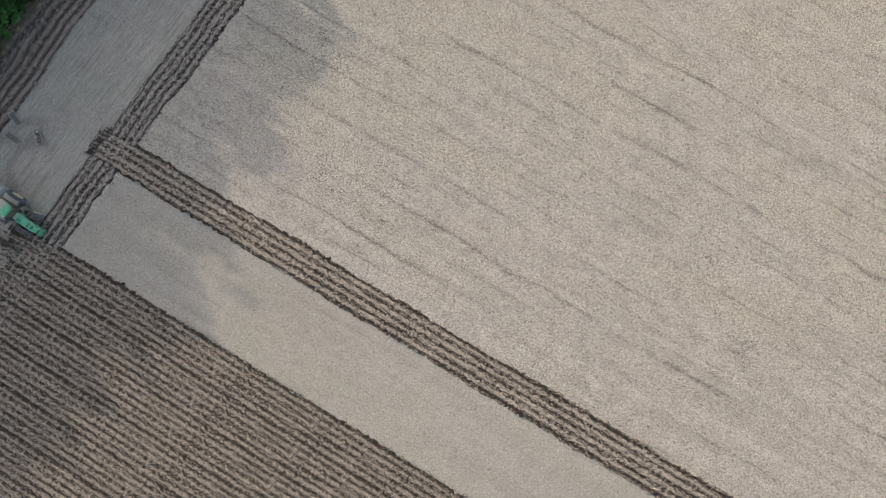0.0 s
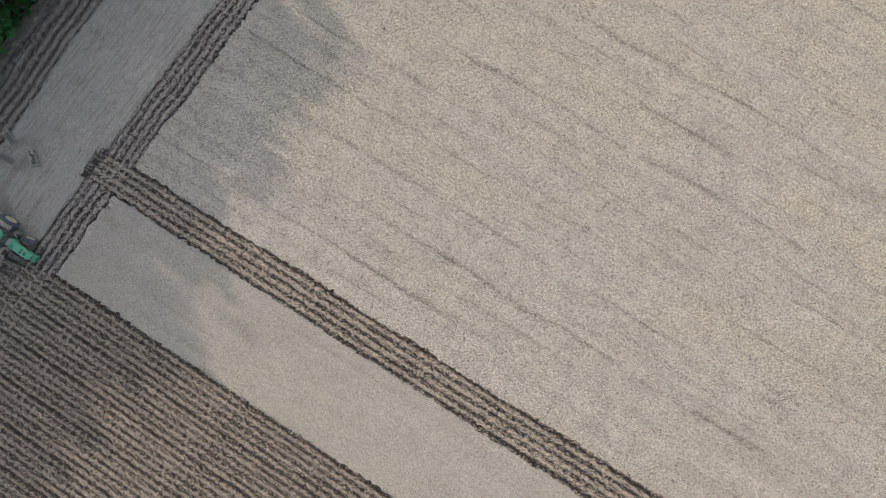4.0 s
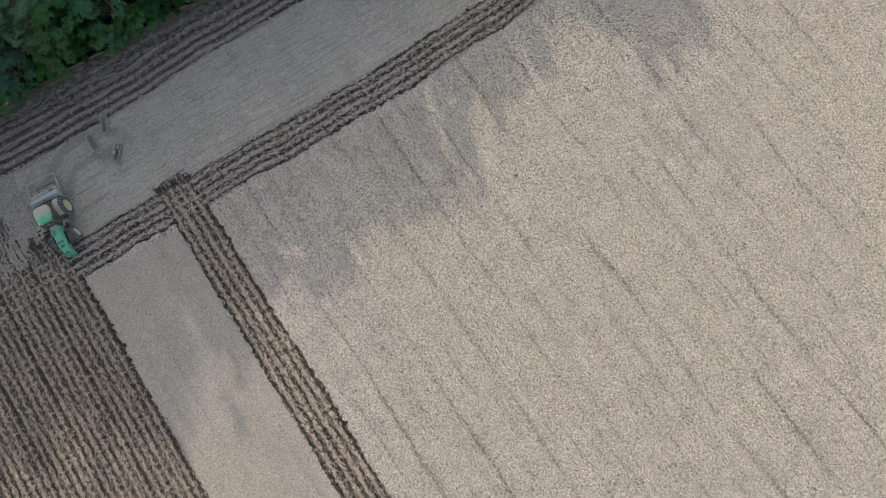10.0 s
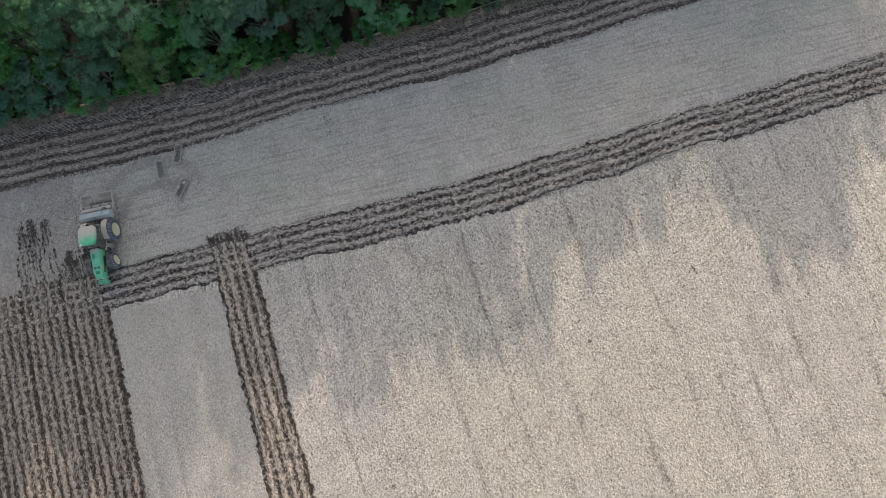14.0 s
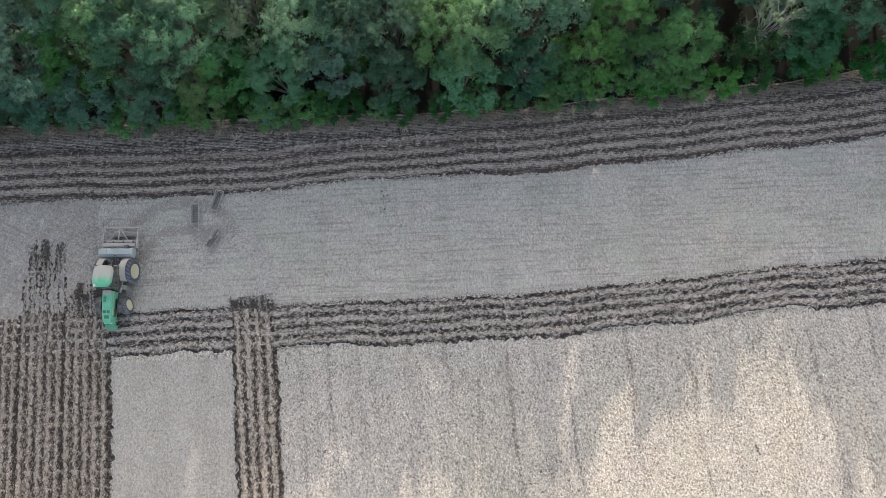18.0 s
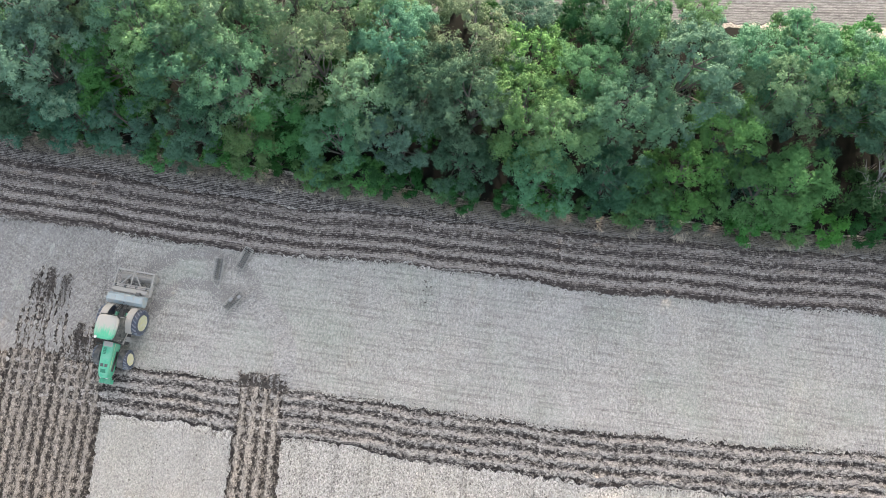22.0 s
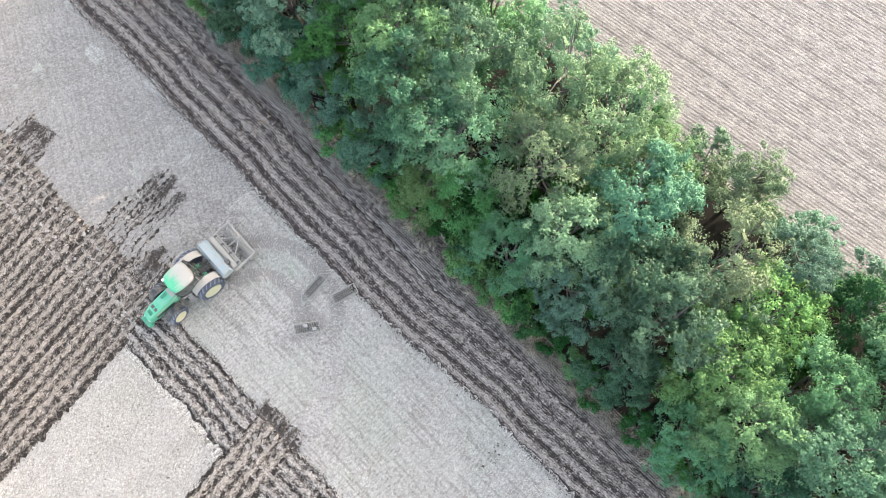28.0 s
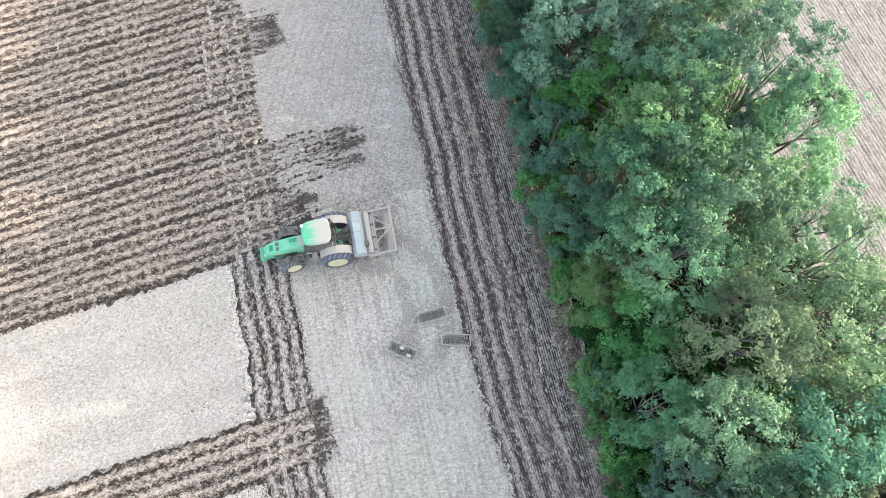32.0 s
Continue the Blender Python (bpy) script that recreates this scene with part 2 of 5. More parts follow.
def plough_material(name, period, dark, pale, residue=0.0, half=1.7, edge=0.6, line=1.0, warp=0.06, phase=-1.0, smear=0.6, relief=0.8, rag=0.8, comb=0.0, comb_gap=0.15, wide=0.0, wide_gap=3.0, crumbs=0.5):
    """Turned earth: dark ragged furrows with straw-mixed crumbs between them. UV: metres along and across."""
    n = Nodes(name)
    uv = n.pos(0, (1, 1, 1), "UV")
    sep = n.node("ShaderNodeSeparateXYZ")
    n.put(sep.inputs[0], uv)
    v = sep.outputs[1]
    wob = n.noise(n.pos(0, (0.30, 0.9, 1), "UV"), 1.0, 4.0, 0.6)
    vv = n.math("ADD", v, n.ramp(wob, 0.2, 0.8, -warp, warp))
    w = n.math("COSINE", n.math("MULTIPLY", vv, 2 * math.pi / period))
    clod = n.noise(n.pos(0, (smear, 1.0, 1.0), "UV"), 4.2, 2.0, 0.7, 0.25)
    fine = n.noise(uv, 12.0, 2.0, 0.7)
    one, two, _ = n.chips(n.pos(0, (0.75, 1.0, 1.0), "UV"), 13.0)
    lump = n.noise(n.pos(0, (0.3, 1.0, 1.0), "UV"), 0.8, 3.0, 0.65)
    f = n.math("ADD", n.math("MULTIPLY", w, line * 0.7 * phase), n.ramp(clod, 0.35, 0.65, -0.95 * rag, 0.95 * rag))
    f = n.math("ADD", f, n.ramp(lump, 0.3, 0.7, -0.4 * rag, 0.4 * rag))
    f = n.math("ADD", f, n.ramp(fine, 0.34, 0.66, -0.4 * rag, 0.4 * rag))
    f = n.math("ADD", f, n.ramp(one, 0.0, 1.0, -0.5 * rag, 0.5 * rag))
    if comb:
        # fine straight lines left by the crumbler behind the tines
        fine_v = n.math("ADD", v, n.ramp(wob, 0.2, 0.8, -0.03, 0.03))
        f = n.math("ADD", f, n.math("MULTIPLY", n.math("COSINE", n.math("MULTIPLY", fine_v, 2 * math.pi / comb_gap)), n.ramp(lump, 0.35, 0.65, 0.5 * comb, comb)))
    if wide:
        # darker lanes where the earth was pressed
        lane = n.ramp(n.math("COSINE", n.math("MULTIPLY", vv, 2 * math.pi / wide_gap)), 0.8, 1.0, 0.0, wide)
        f = n.math("SUBTRACT", f, n.math("MULTIPLY", lane, n.ramp(n.noise(n.pos(0, (0.12, 1.0, 1.0), "UV"), 0.7, 3.0), 0.4, 0.6)))
    f = n.math("SUBTRACT", f, n.ramp(n.math("ABSOLUTE", vv), half - 0.5, half - 0.15, 0.0, edge))
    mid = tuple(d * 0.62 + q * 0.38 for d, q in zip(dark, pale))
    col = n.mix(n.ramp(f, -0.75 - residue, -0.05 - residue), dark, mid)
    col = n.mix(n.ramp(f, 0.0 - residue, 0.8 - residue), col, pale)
    col = n.mix(n.math("MULTIPLY", n.ramp(two, 0.84, 0.9, 0.0, 0.6), n.ramp(f, -0.6, 0.3)), col, tuple(c * 1.35 for c in pale))
    # crumbs and chopped straw, piece by piece
    three, _, _ = n.chips(n.pos(0, (0.7, 1.0, 1.0), "UV"), 22.0)
    grain = n.math("ADD", n.ramp(three, 0.0, 1.0, 0.35, 1.15), n.ramp(two, 0.0, 1.0, 0.0, 0.5))
    col = n.mix(crumbs, col, grain, "MULTIPLY")
    n.bump(n.math("ADD", clod, fine), relief, 0.08)
    return n.done(col, 0.95, spec=0.1)


def leaf_material(name, a, b, c):
    """Leaves that vary from leaf to leaf and from tree to tree."""
    n = Nodes(name)
    g = n.node("ShaderNodeNewGeometry")
    o = n.node("ShaderNodeObjectInfo")
    clump = n.noise(n.pos(), 1.3, 3.0, 0.6)
    col = n.mix(n.ramp(g.outputs["Random Per Island"], 0, 1, 0.2, 0.75), a, b)
    col = n.mix(n.ramp(clump, 0.38, 0.62, 0.0, 0.8), col, c)
    hs = n.node("ShaderNodeHueSaturation")
    n.put(hs.inputs["Hue"], n.ramp(o.outputs["Random"], 0, 1, 0.495, 0.55))
    n.put(hs.inputs["Value"], n.ramp(n.math("FRACT", n.math("MULTIPLY", o.outputs["Random"], 7.31)), 0, 1, 0.76, 1.3))
    n.put(hs.inputs["Saturation"], n.ramp(n.math("FRACT", n.math("MULTIPLY", o.outputs["Random"], 3.77)), 0, 1, 0.9, 1.24))
    n.put(hs.inputs["Color"], col)
    n.done(hs.outputs[0], 0.7, spec=0.12)
    tr = n.node("ShaderNodeBsdfTranslucent")
    n.put(tr.inputs["Color"], hs.outputs[0])
    mx = n.node("ShaderNodeMixShader")
    mx.inputs[0].default_value = 0.3
    n.t.links.new(n.bsdf.outputs[0], mx.inputs[1])
    n.t.links.new(tr.outputs[0], mx.inputs[2])
    n.t.links.new(mx.outputs[0], n.t.nodes["Material Output"].inputs["Surface"])
    return n.mat


def plain_material(name, color, rough=0.6, metal=0.0, dirt=(0.35, 0.30, 0.24), dust=0.35, scale=3.0, spec=0.4):
    """Painted or bare surface with dust lying on it in patches."""
    n = Nodes(name)
    p = n.pos()
    d = n.noise(p, scale, 4.0, 0.65)
    f = n.noise(p, scale * 9, 3.0, 0.6)
    col = n.mix(n.ramp(d, 0.35, 0.7, 0.0, dust), color, dirt)
    col = n.mix(n.ramp(f, 0.55, 0.75, 0.0, dust * 0.6), col, tuple(c * 0.6 for c in color))
    n.bump(f, 0.15, 0.01)
    return n.done(col, n.ramp(d, 0.3, 0.7, rough, min(1.0, rough + 0.25)), metal, spec)


M_FIELD = stubble_material("field_stubble", -ROW_TURN, (0.462, 0.418, 0.365), (0.12, 0.104, 0.088), passes=0.85, bits=0.95, crisp=1.1)
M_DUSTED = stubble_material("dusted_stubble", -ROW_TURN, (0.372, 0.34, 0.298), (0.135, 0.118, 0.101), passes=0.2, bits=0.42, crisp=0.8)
M_HEADLAND = stubble_material("headland_stubble", 0, (0.41, 0.37, 0.326), (0.145, 0.128, 0.111), ticks=0.4, green=0.4, drive=0.4, bits=0.5, tint=0.5, crisp=0.75)
M_WORN = stubble_material("worn_stubble", 40, (0.315, 0.284, 0.25), (0.13, 0.115, 0.1), bits=0.8, tint=0.4)
M_TURNING = stubble_material("turning_ground_stubble", 25, (0.318, 0.287, 0.254), (0.13, 0.114, 0.1), ticks=0.3, drive=0.25, bits=0.6, tint=0.4, crisp=0.75)
M_TRAMPLED = stubble_material("trampled_stubble", 60, (0.37, 0.334, 0.296), (0.135, 0.12, 0.104), bits=0.6, tint=0.4, crisp=0.9)
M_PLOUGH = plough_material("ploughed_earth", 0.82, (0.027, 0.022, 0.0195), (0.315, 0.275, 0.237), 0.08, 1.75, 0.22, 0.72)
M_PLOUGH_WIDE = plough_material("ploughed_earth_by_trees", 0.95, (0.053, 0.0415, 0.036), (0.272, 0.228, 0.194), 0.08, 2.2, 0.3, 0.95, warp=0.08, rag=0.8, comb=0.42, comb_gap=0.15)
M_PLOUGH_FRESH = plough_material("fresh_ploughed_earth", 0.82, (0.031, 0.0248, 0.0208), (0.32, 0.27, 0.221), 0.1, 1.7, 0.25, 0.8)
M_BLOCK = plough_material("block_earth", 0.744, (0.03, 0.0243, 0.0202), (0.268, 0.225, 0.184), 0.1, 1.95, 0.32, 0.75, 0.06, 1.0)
M_CLOD = Nodes("clod_earth")
M_CLOD = M_CLOD.done(M_CLOD.mix(M_CLOD.noise(M_CLOD.pos(), 3.0, 3.0), (0.052, 0.043, 0.036), (0.14, 0.117, 0.1)), 0.95, spec=0.1)
M_VERGE = plough_material("verge_earth", 0.9, (0.042, 0.035, 0.031), (0.27, 0.235, 0.205), -0.02, 50.0, 0.0, 0.35, 0.05, smear=0.5, rag=0.8, comb=0.75, comb_gap=0.14)
M_FAR = plough_material("far_field_earth", 0.235, (0.083, 0.08, 0.0775), (0.182, 0.176, 0.172), 0.35, 500.0, 0.0, 0.72, 0.012, smear=0.25, relief=0.4, rag=0.65, wide=1.0, wide_gap=1.41, crumbs=0.3)
# leaf litter with the shade under the crowns painted in as near-black
M_SHADED_FLOOR = Nodes("woodland_floor")
M_SHADED_FLOOR = M_SHADED_FLOOR.done(M_SHADED_FLOOR.mix(M_SHADED_FLOOR.noise(M_SHADED_FLOOR.pos(), 1.4, 5.0, 0.7), (0.006, 0.0062, 0.005), (0.015, 0.015, 0.012)), 0.95, spec=0.1)
LEAVES = {
    "blue": leaf_material("blue_green_leaves", (0.046, 0.116, 0.065), (0.134, 0.24, 0.14), (0.102, 0.196, 0.114)),
    "deep": leaf_material("deep_green_leaves", (0.024, 0.076, 0.041), (0.08, 0.17, 0.089), (0.056, 0.132, 0.07)),
    "pale": leaf_material("pale_green_leaves", (0.088, 0.162, 0.084), (0.17, 0.264, 0.14), (0.132, 0.216, 0.113)),
    "bright": leaf_material("bright_green_leaves", (0.048, 0.118, 0.038), (0.155, 0.265, 0.094), (0.112, 0.205, 0.072)),
    "dark": leaf_material("dark_leaves", (0.018, 0.06, 0.02), (0.062, 0.13, 0.038), (0.04, 0.095, 0.028)),
    "dry": leaf_material("browning_leaves", (0.085, 0.14, 0.073), (0.168, 0.222, 0.122), (0.128, 0.18, 0.1)),
}
M_BARK = plain_material("bark", (0.10, 0.094, 0.085), 0.9, dirt=(0.15, 0.15, 0.13), dust=0.3, spec=0.1)
M_GREYBARK = plain_material("grey_bark", (0.26, 0.25, 0.235), 0.9, dirt=(0.18, 0.18, 0.16), dust=0.4, spec=0.1)
M_PRINT = plain_material("pressed_earth", (0.235, 0.21, 0.184), 0.95, dirt=(0.32, 0.288, 0.252), dust=0.5, scale=2.0, spec=0.08)
M_PALE_GRASS = plain_material("bleached_grass", (0.52, 0.44, 0.34), 0.9, dirt=(0.36, 0.29, 0.21), spec=0.1)
M_DRY = plain_material("dry_grass", (0.27, 0.235, 0.19), 0.9, dirt=(0.22, 0.19, 0.15), spec=0.1)


# ---- mesh helpers ----
def mesh_object(name, verts, faces, material, parent=None, uv=None, smooth=False):
    me = bpy.data.meshes.new(name)
    me.from_pydata(verts, [], faces)
    if uv is not None:
        layer = me.uv_layers.new(name="UVMap")
        idx = np.empty(len(me.loops), dtype=np.int32)
        me.loops.foreach_get("vertex_index", idx)
        layer.data.foreach_set("uv", np.asarray(uv, dtype=np.float32)[idx].ravel())
    me.materials.append(material)
    if smooth:
        me.polygons.foreach_set("use_smooth", np.ones(len(me.polygons), dtype=bool))
    me.update()
    ob = new(name, me)
    if parent is not None:
        ob.parent = parent
    return ob


def part(name, bm, material, parent, label=""):
    """Links a bmesh as one mesh object under a thing or part."""
    me = bpy.data.meshes.new(name)
    bm.to_mesh(me)
    bm.free()
    me.materials.append(material)
    ob = new(name, me)
    ob.parent = parent
    return tagged(ob, label)


def grid_faces(nu, nv):
    i, j = np.meshgrid(np.arange(nu - 1), np.arange(nv - 1), indexing="ij")
    a = (i * nv + j).ravel()
    return np.stack([a, a + nv, a + nv + 1, a + 1], 1)


def smooth_noise(shape, cells, rng):
    """Value noise on a grid, by bilinear blending of random knots."""
    gu, gv = max(2, int(shape[0] / cells[0]) + 2), max(2, int(shape[1] / cells[1]) + 2)
    k = rng.random((gu, gv)) * 2 - 1
    u, v = np.linspace(0, gu - 1.001, shape[0]), np.linspace(0, gv - 1.001, shape[1])
    iu, iv = u.astype(int), v.astype(int)
    fu, fv = (u - iu)[:, None], (v - iv)[None, :]
    fu, fv = fu * fu * (3 - 2 * fu), fv * fv * (3 - 2 * fv)
    a, b, c, d = k[iu][:, iv], k[iu + 1][:, iv], k[iu][:, iv + 1], k[iu + 1][:, iv + 1]
    return (a * (1 - fu) + b * fu) * (1 - fv) + (c * (1 - fu) + d * fu) * fv


def lean(y):
    """The shift in x of a crop row at y."""
    return -0.085 * (y - 2.0)


def ploughed_strip(name, centre, half, s0, s1, material, along="x", ridge=0.8, height=0.07, step=0.13, seed=1, label="", fray=0.2, lift=0.015, end_fray=0.5, phase=-1.0):
    """A strip of turned earth with ridges along it. centre(s), half(s): its middle line and half width in metres."""
    rng = np.random.default_rng(seed)
    wmax = max(half(s0), half(s1), half((s0 + s1) / 2)) * 2
    nu, nv = int(abs(s1 - s0) / (step * 1.6)) + 2, int(wmax / step) + 2
    s = np.linspace(s0, s1, nu)
    mid, hw = np.array([centre(a) for a in s]), np.array([half(a) for a in s])
    q = np.linspace(-1, 1, nv)
    edge = smooth_noise((nu, 2), (17, 1), rng)[:, :2] * fray * 0.9 + smooth_noise((nu, 2), (2.6, 1), rng)[:, :2] * fray * 0.45 + rng.normal(0, fray * 0.4, (nu, 2))
    c = mid[:, None] + hw[:, None] * q[None, :]
    c = c + np.where(q < 0, edge[:, :1], edge[:, 1:]) * np.abs(q) ** (6 * nv / 26)
    wander = smooth_noise((nu, nv), (14, nv), rng) * 0.05
    across = c - mid[:, None]
    z = lift + height * (0.5 + 0.5 * phase * np.cos((across + wander) * 2 * math.pi / ridge))
    z = z + smooth_noise((nu, nv), (2.2, 2.2), rng) * height * 0.55 + rng.normal(0, height * 0.18, (nu, nv))
    z = np.maximum(z, 0.008)
    z[:, 0] = z[:, -1] = z[0] = z[-1] = -0.02
    sv = np.repeat(s[:, None], nv, 1)
    jag = (smooth_noise((2, nv), (1, 1.6), rng) * end_fray)[:, :nv]
    n_end = 6
    for i in range(n_end):
        k = 1 - i / n_end
        sv[i] -= np.abs(jag[0]) * k * np.sign(s0 - s1)
        sv[-1 - i] -= np.abs(jag[1]) * k * np.sign(s1 - s0)
    if along == "x":
        v = np.stack([sv, c, z], -1)
    else:
        v = np.stack([c + lean(sv), sv, z], -1)
    uv = np.stack([sv, (q[None, :] * hw[:, None])], -1).reshape(-1, 2)
    f = grid_faces(nu, nv)
    if along != "x":
        f = f[:, ::-1]
    if s1 < s0:
        f = f[:, ::-1]
    ob = mesh_object(name, v.reshape(-1, 3).tolist(), f.tolist(), material, uv=uv)
    return tagged(ob, label, "ploughed strip", kind="structure")


def curve(points):
    """A smooth function through (s, value) knots, with a slight waver."""
    xs, ys = [p[0] for p in points], [p[1] for p in points]

    def at(s):
        k = 0.0
        for d in (-2.5, 0, 2.5):
            k += float(np.interp(s + d, xs, ys)) / 3
        return k + 0.08 * math.sin(s * 0.55 + 1.0) + 0.04 * math.sin(s * 1.31)

    return at


def clods(name, spots, material, seed, label, size=(0.018, 0.06)):
    """Loose lumps of earth as one mesh."""
    rng = np.random.default_rng(seed)
    base = np.array([(1, 0, 0), (-1, 0, 0), (0, 1, 0), (0, -1, 0), (0, 0, 1), (0, 0, -0.4)], float)
    tri = np.array([(0, 2, 4), (2, 1, 4), (1, 3, 4), (3, 0, 4), (2, 0, 5), (1, 2, 5), (3, 1, 5), (0, 3, 5)])
    n = len(spots)
    r = rng.uniform(size[0], size[1], (n, 1, 1)) * rng.uniform(0.6, 1.4, (n, 1, 3))
    j = base[None] * r * rng.uniform(0.65, 1.35, (n, 6, 1))
    a = rng.uniform(0, 2 * math.pi, n)
    ca, sa = np.cos(a)[:, None], np.sin(a)[:, None]
    v = np.stack([j[..., 0] * ca - j[..., 1] * sa, j[..., 0] * sa + j[..., 1] * ca, j[..., 2]], -1)
    v += np.asarray(spots)[:, None, :]
    f = (tri[None] + (np.arange(n) * 6)[:, None, None]).reshape(-1, 3)
    return tagged(mesh_object(name, v.reshape(-1, 3).tolist(), f.tolist(), material), label, "earth clods", kind="stuff")


# ---- ground ----
def ground_sheet():
    """One sheet to the horizon, finer in the middle."""
    xs = np.concatenate([[-3000, -1200, -500, -200], np.arange(-90, 80.1, 2.0), [180, 500, 1200, 3000]])
    ys = np.concatenate([[-3000, -1200, -500, -200], np.arange(-110, 90.1, 2.0), [180, 500, 1200, 3000]])
    X, Y = np.meshgrid(xs, ys, indexing="ij")
    v = np.stack([X, Y, np.zeros_like(X)], -1).reshape(-1, 3)
    ob = mesh_object("ground", v.tolist(), grid_faces(len(xs), len(ys)).tolist(), M_FIELD)
    tagged(ob, "pale harvested field covered with cut straw stubble", "field", kind="structure")


ground_sheet()


def sheet(name, x0, x1, y_lo, y_hi, material, z, step, label, category, seed, rough=0.02):
    """A thin uneven layer between two edge lines y_lo(x) and y_hi(x)."""
    rng = np.random.default_rng(seed)
    nu = int((x1 - x0) / step) + 2
    nv = max(4, int((y_hi(x0) - y_lo(x0)) / step) + 2)
    x = np.linspace(x0, x1, nu)
    lo, hi = np.array([y_lo(a) for a in x]), np.array([y_hi(a) for a in x])
    q = np.linspace(0, 1, nv)
    Y = lo[:, None] + (hi - lo)[:, None] * q[None]
    Z = z + np.abs(smooth_noise((nu, nv), (3, 3), rng)) * rough
    Z[:, 0] = Z[:, -1] = Z[0] = Z[-1] = -0.01
    v = np.stack([np.repeat(x[:, None], nv, 1), Y, Z], -1).reshape(-1, 3)
    ob = mesh_object(name, v.tolist(), grid_faces(nu, nv).tolist(), material, uv=v[:, :2])
    return tagged(ob, label, category, kind="structure")


b1_top = curve([(-75, 4.2), (-43, 4.6), (-37, 5.0), (-28, 5.3), (-10, 5.5), (3, 5.6), (15, 6.2), (23.5, 7.0), (32, 7.5), (43, 8.1), (60, 9.5)])
b1_bot = curve([(-75, 1.2), (-43, 1.6), (-28, 1.9), (-15, 2.0), (3, 2.1), (15, 2.8), (23.5, 3.7), (31, 3.9), (42, 4.7), (60, 6.2)])
b2_bot = curve([(-75, 15.2), (-49, 15.0), (-39, 15.1), (-20, 15.0), (-6, 15.9), (4, 15.7), (16, 16.3), (33, 17.4), (60, 19.0)])
b2_top = curve([(-75, 20.3), (-43, 20.0), (-30, 19.4), (-20, 19.0), (-2, 19.6), (17, 20.7), (33, 21.6), (60, 23.4)])
wood_lo = curve([(-75, 22.0), (-40, 21.8), (-20, 21.2), (0, 21.0), (8, 21.2), (26, 22.1), (33, 23.0), (60, 25.0)])

sheet("headland", -75, 60, lambda x: b1_top(x) - 0.3, lambda x: b2_bot(x) + 0.3, M_HEADLAND, 0.006, 0.8, "grey stubble headland between two ploughed bands", "field", 3)
sheet("turning_ground", -75, -29.9, lambda x: b1_top(x) - 0.2, lambda x: b2_bot(x) + 0.2, M_TURNING, 0.015, 0.8, "darker trodden stubble where the machines turn round", "field", 8)
sheet("verge", -75, 60, lambda x: b2_top(x) - 0.2, lambda x: wood_lo(x) + 0.5, M_VERGE, 0.012, 0.4, "dark weedy verge of earth and dry grass beside the trees", "verge", 4, 0.06)
sheet("woodland_floor", -75, 60, lambda x: wood_lo(x) + 0.3, lambda x: 38.2 + 0.05 * x, M_SHADED_FLOOR, 0.02, 0.8, "leaf-littered ground under the trees, shade painted into its near-black colour", "woodland floor", 5, 0.1)


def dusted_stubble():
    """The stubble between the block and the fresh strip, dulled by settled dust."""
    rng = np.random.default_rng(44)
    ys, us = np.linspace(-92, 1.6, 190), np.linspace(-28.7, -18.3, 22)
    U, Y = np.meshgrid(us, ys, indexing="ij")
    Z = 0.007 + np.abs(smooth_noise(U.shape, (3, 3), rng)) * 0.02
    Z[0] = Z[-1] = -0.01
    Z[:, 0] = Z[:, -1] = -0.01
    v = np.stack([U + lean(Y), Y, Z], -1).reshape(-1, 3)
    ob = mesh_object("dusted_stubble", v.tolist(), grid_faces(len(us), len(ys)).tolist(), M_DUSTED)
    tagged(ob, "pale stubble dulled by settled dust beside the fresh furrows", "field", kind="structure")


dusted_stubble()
ploughed_strip("far_field", lambda s: 48.5 + 0.11 * s, lambda s: 11.2, -60, 45, M_FAR, "x", 1.52, 0.012, 0.19, 9, "pale harvested field with straight drilled rows behind the trees", 0.3)
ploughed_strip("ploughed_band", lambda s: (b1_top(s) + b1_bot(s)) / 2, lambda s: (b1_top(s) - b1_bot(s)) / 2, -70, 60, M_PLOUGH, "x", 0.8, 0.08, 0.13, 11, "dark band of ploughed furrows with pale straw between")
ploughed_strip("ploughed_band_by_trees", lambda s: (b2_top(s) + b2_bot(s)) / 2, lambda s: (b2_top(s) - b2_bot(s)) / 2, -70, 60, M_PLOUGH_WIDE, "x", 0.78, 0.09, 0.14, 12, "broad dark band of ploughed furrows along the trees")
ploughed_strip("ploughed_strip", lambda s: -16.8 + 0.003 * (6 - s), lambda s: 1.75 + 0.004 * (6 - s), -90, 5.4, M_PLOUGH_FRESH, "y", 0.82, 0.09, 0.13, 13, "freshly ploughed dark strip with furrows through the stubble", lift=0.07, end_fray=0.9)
for i, end in enumerate((5.4, 5.6, 5.2, 5.4, 5.3, 5.0, 5.5, 6.0, 5.0, 5.2)):
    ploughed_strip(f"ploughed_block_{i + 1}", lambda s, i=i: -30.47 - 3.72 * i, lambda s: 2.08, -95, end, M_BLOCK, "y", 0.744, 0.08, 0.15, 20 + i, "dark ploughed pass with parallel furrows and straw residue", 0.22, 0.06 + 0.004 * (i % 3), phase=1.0)


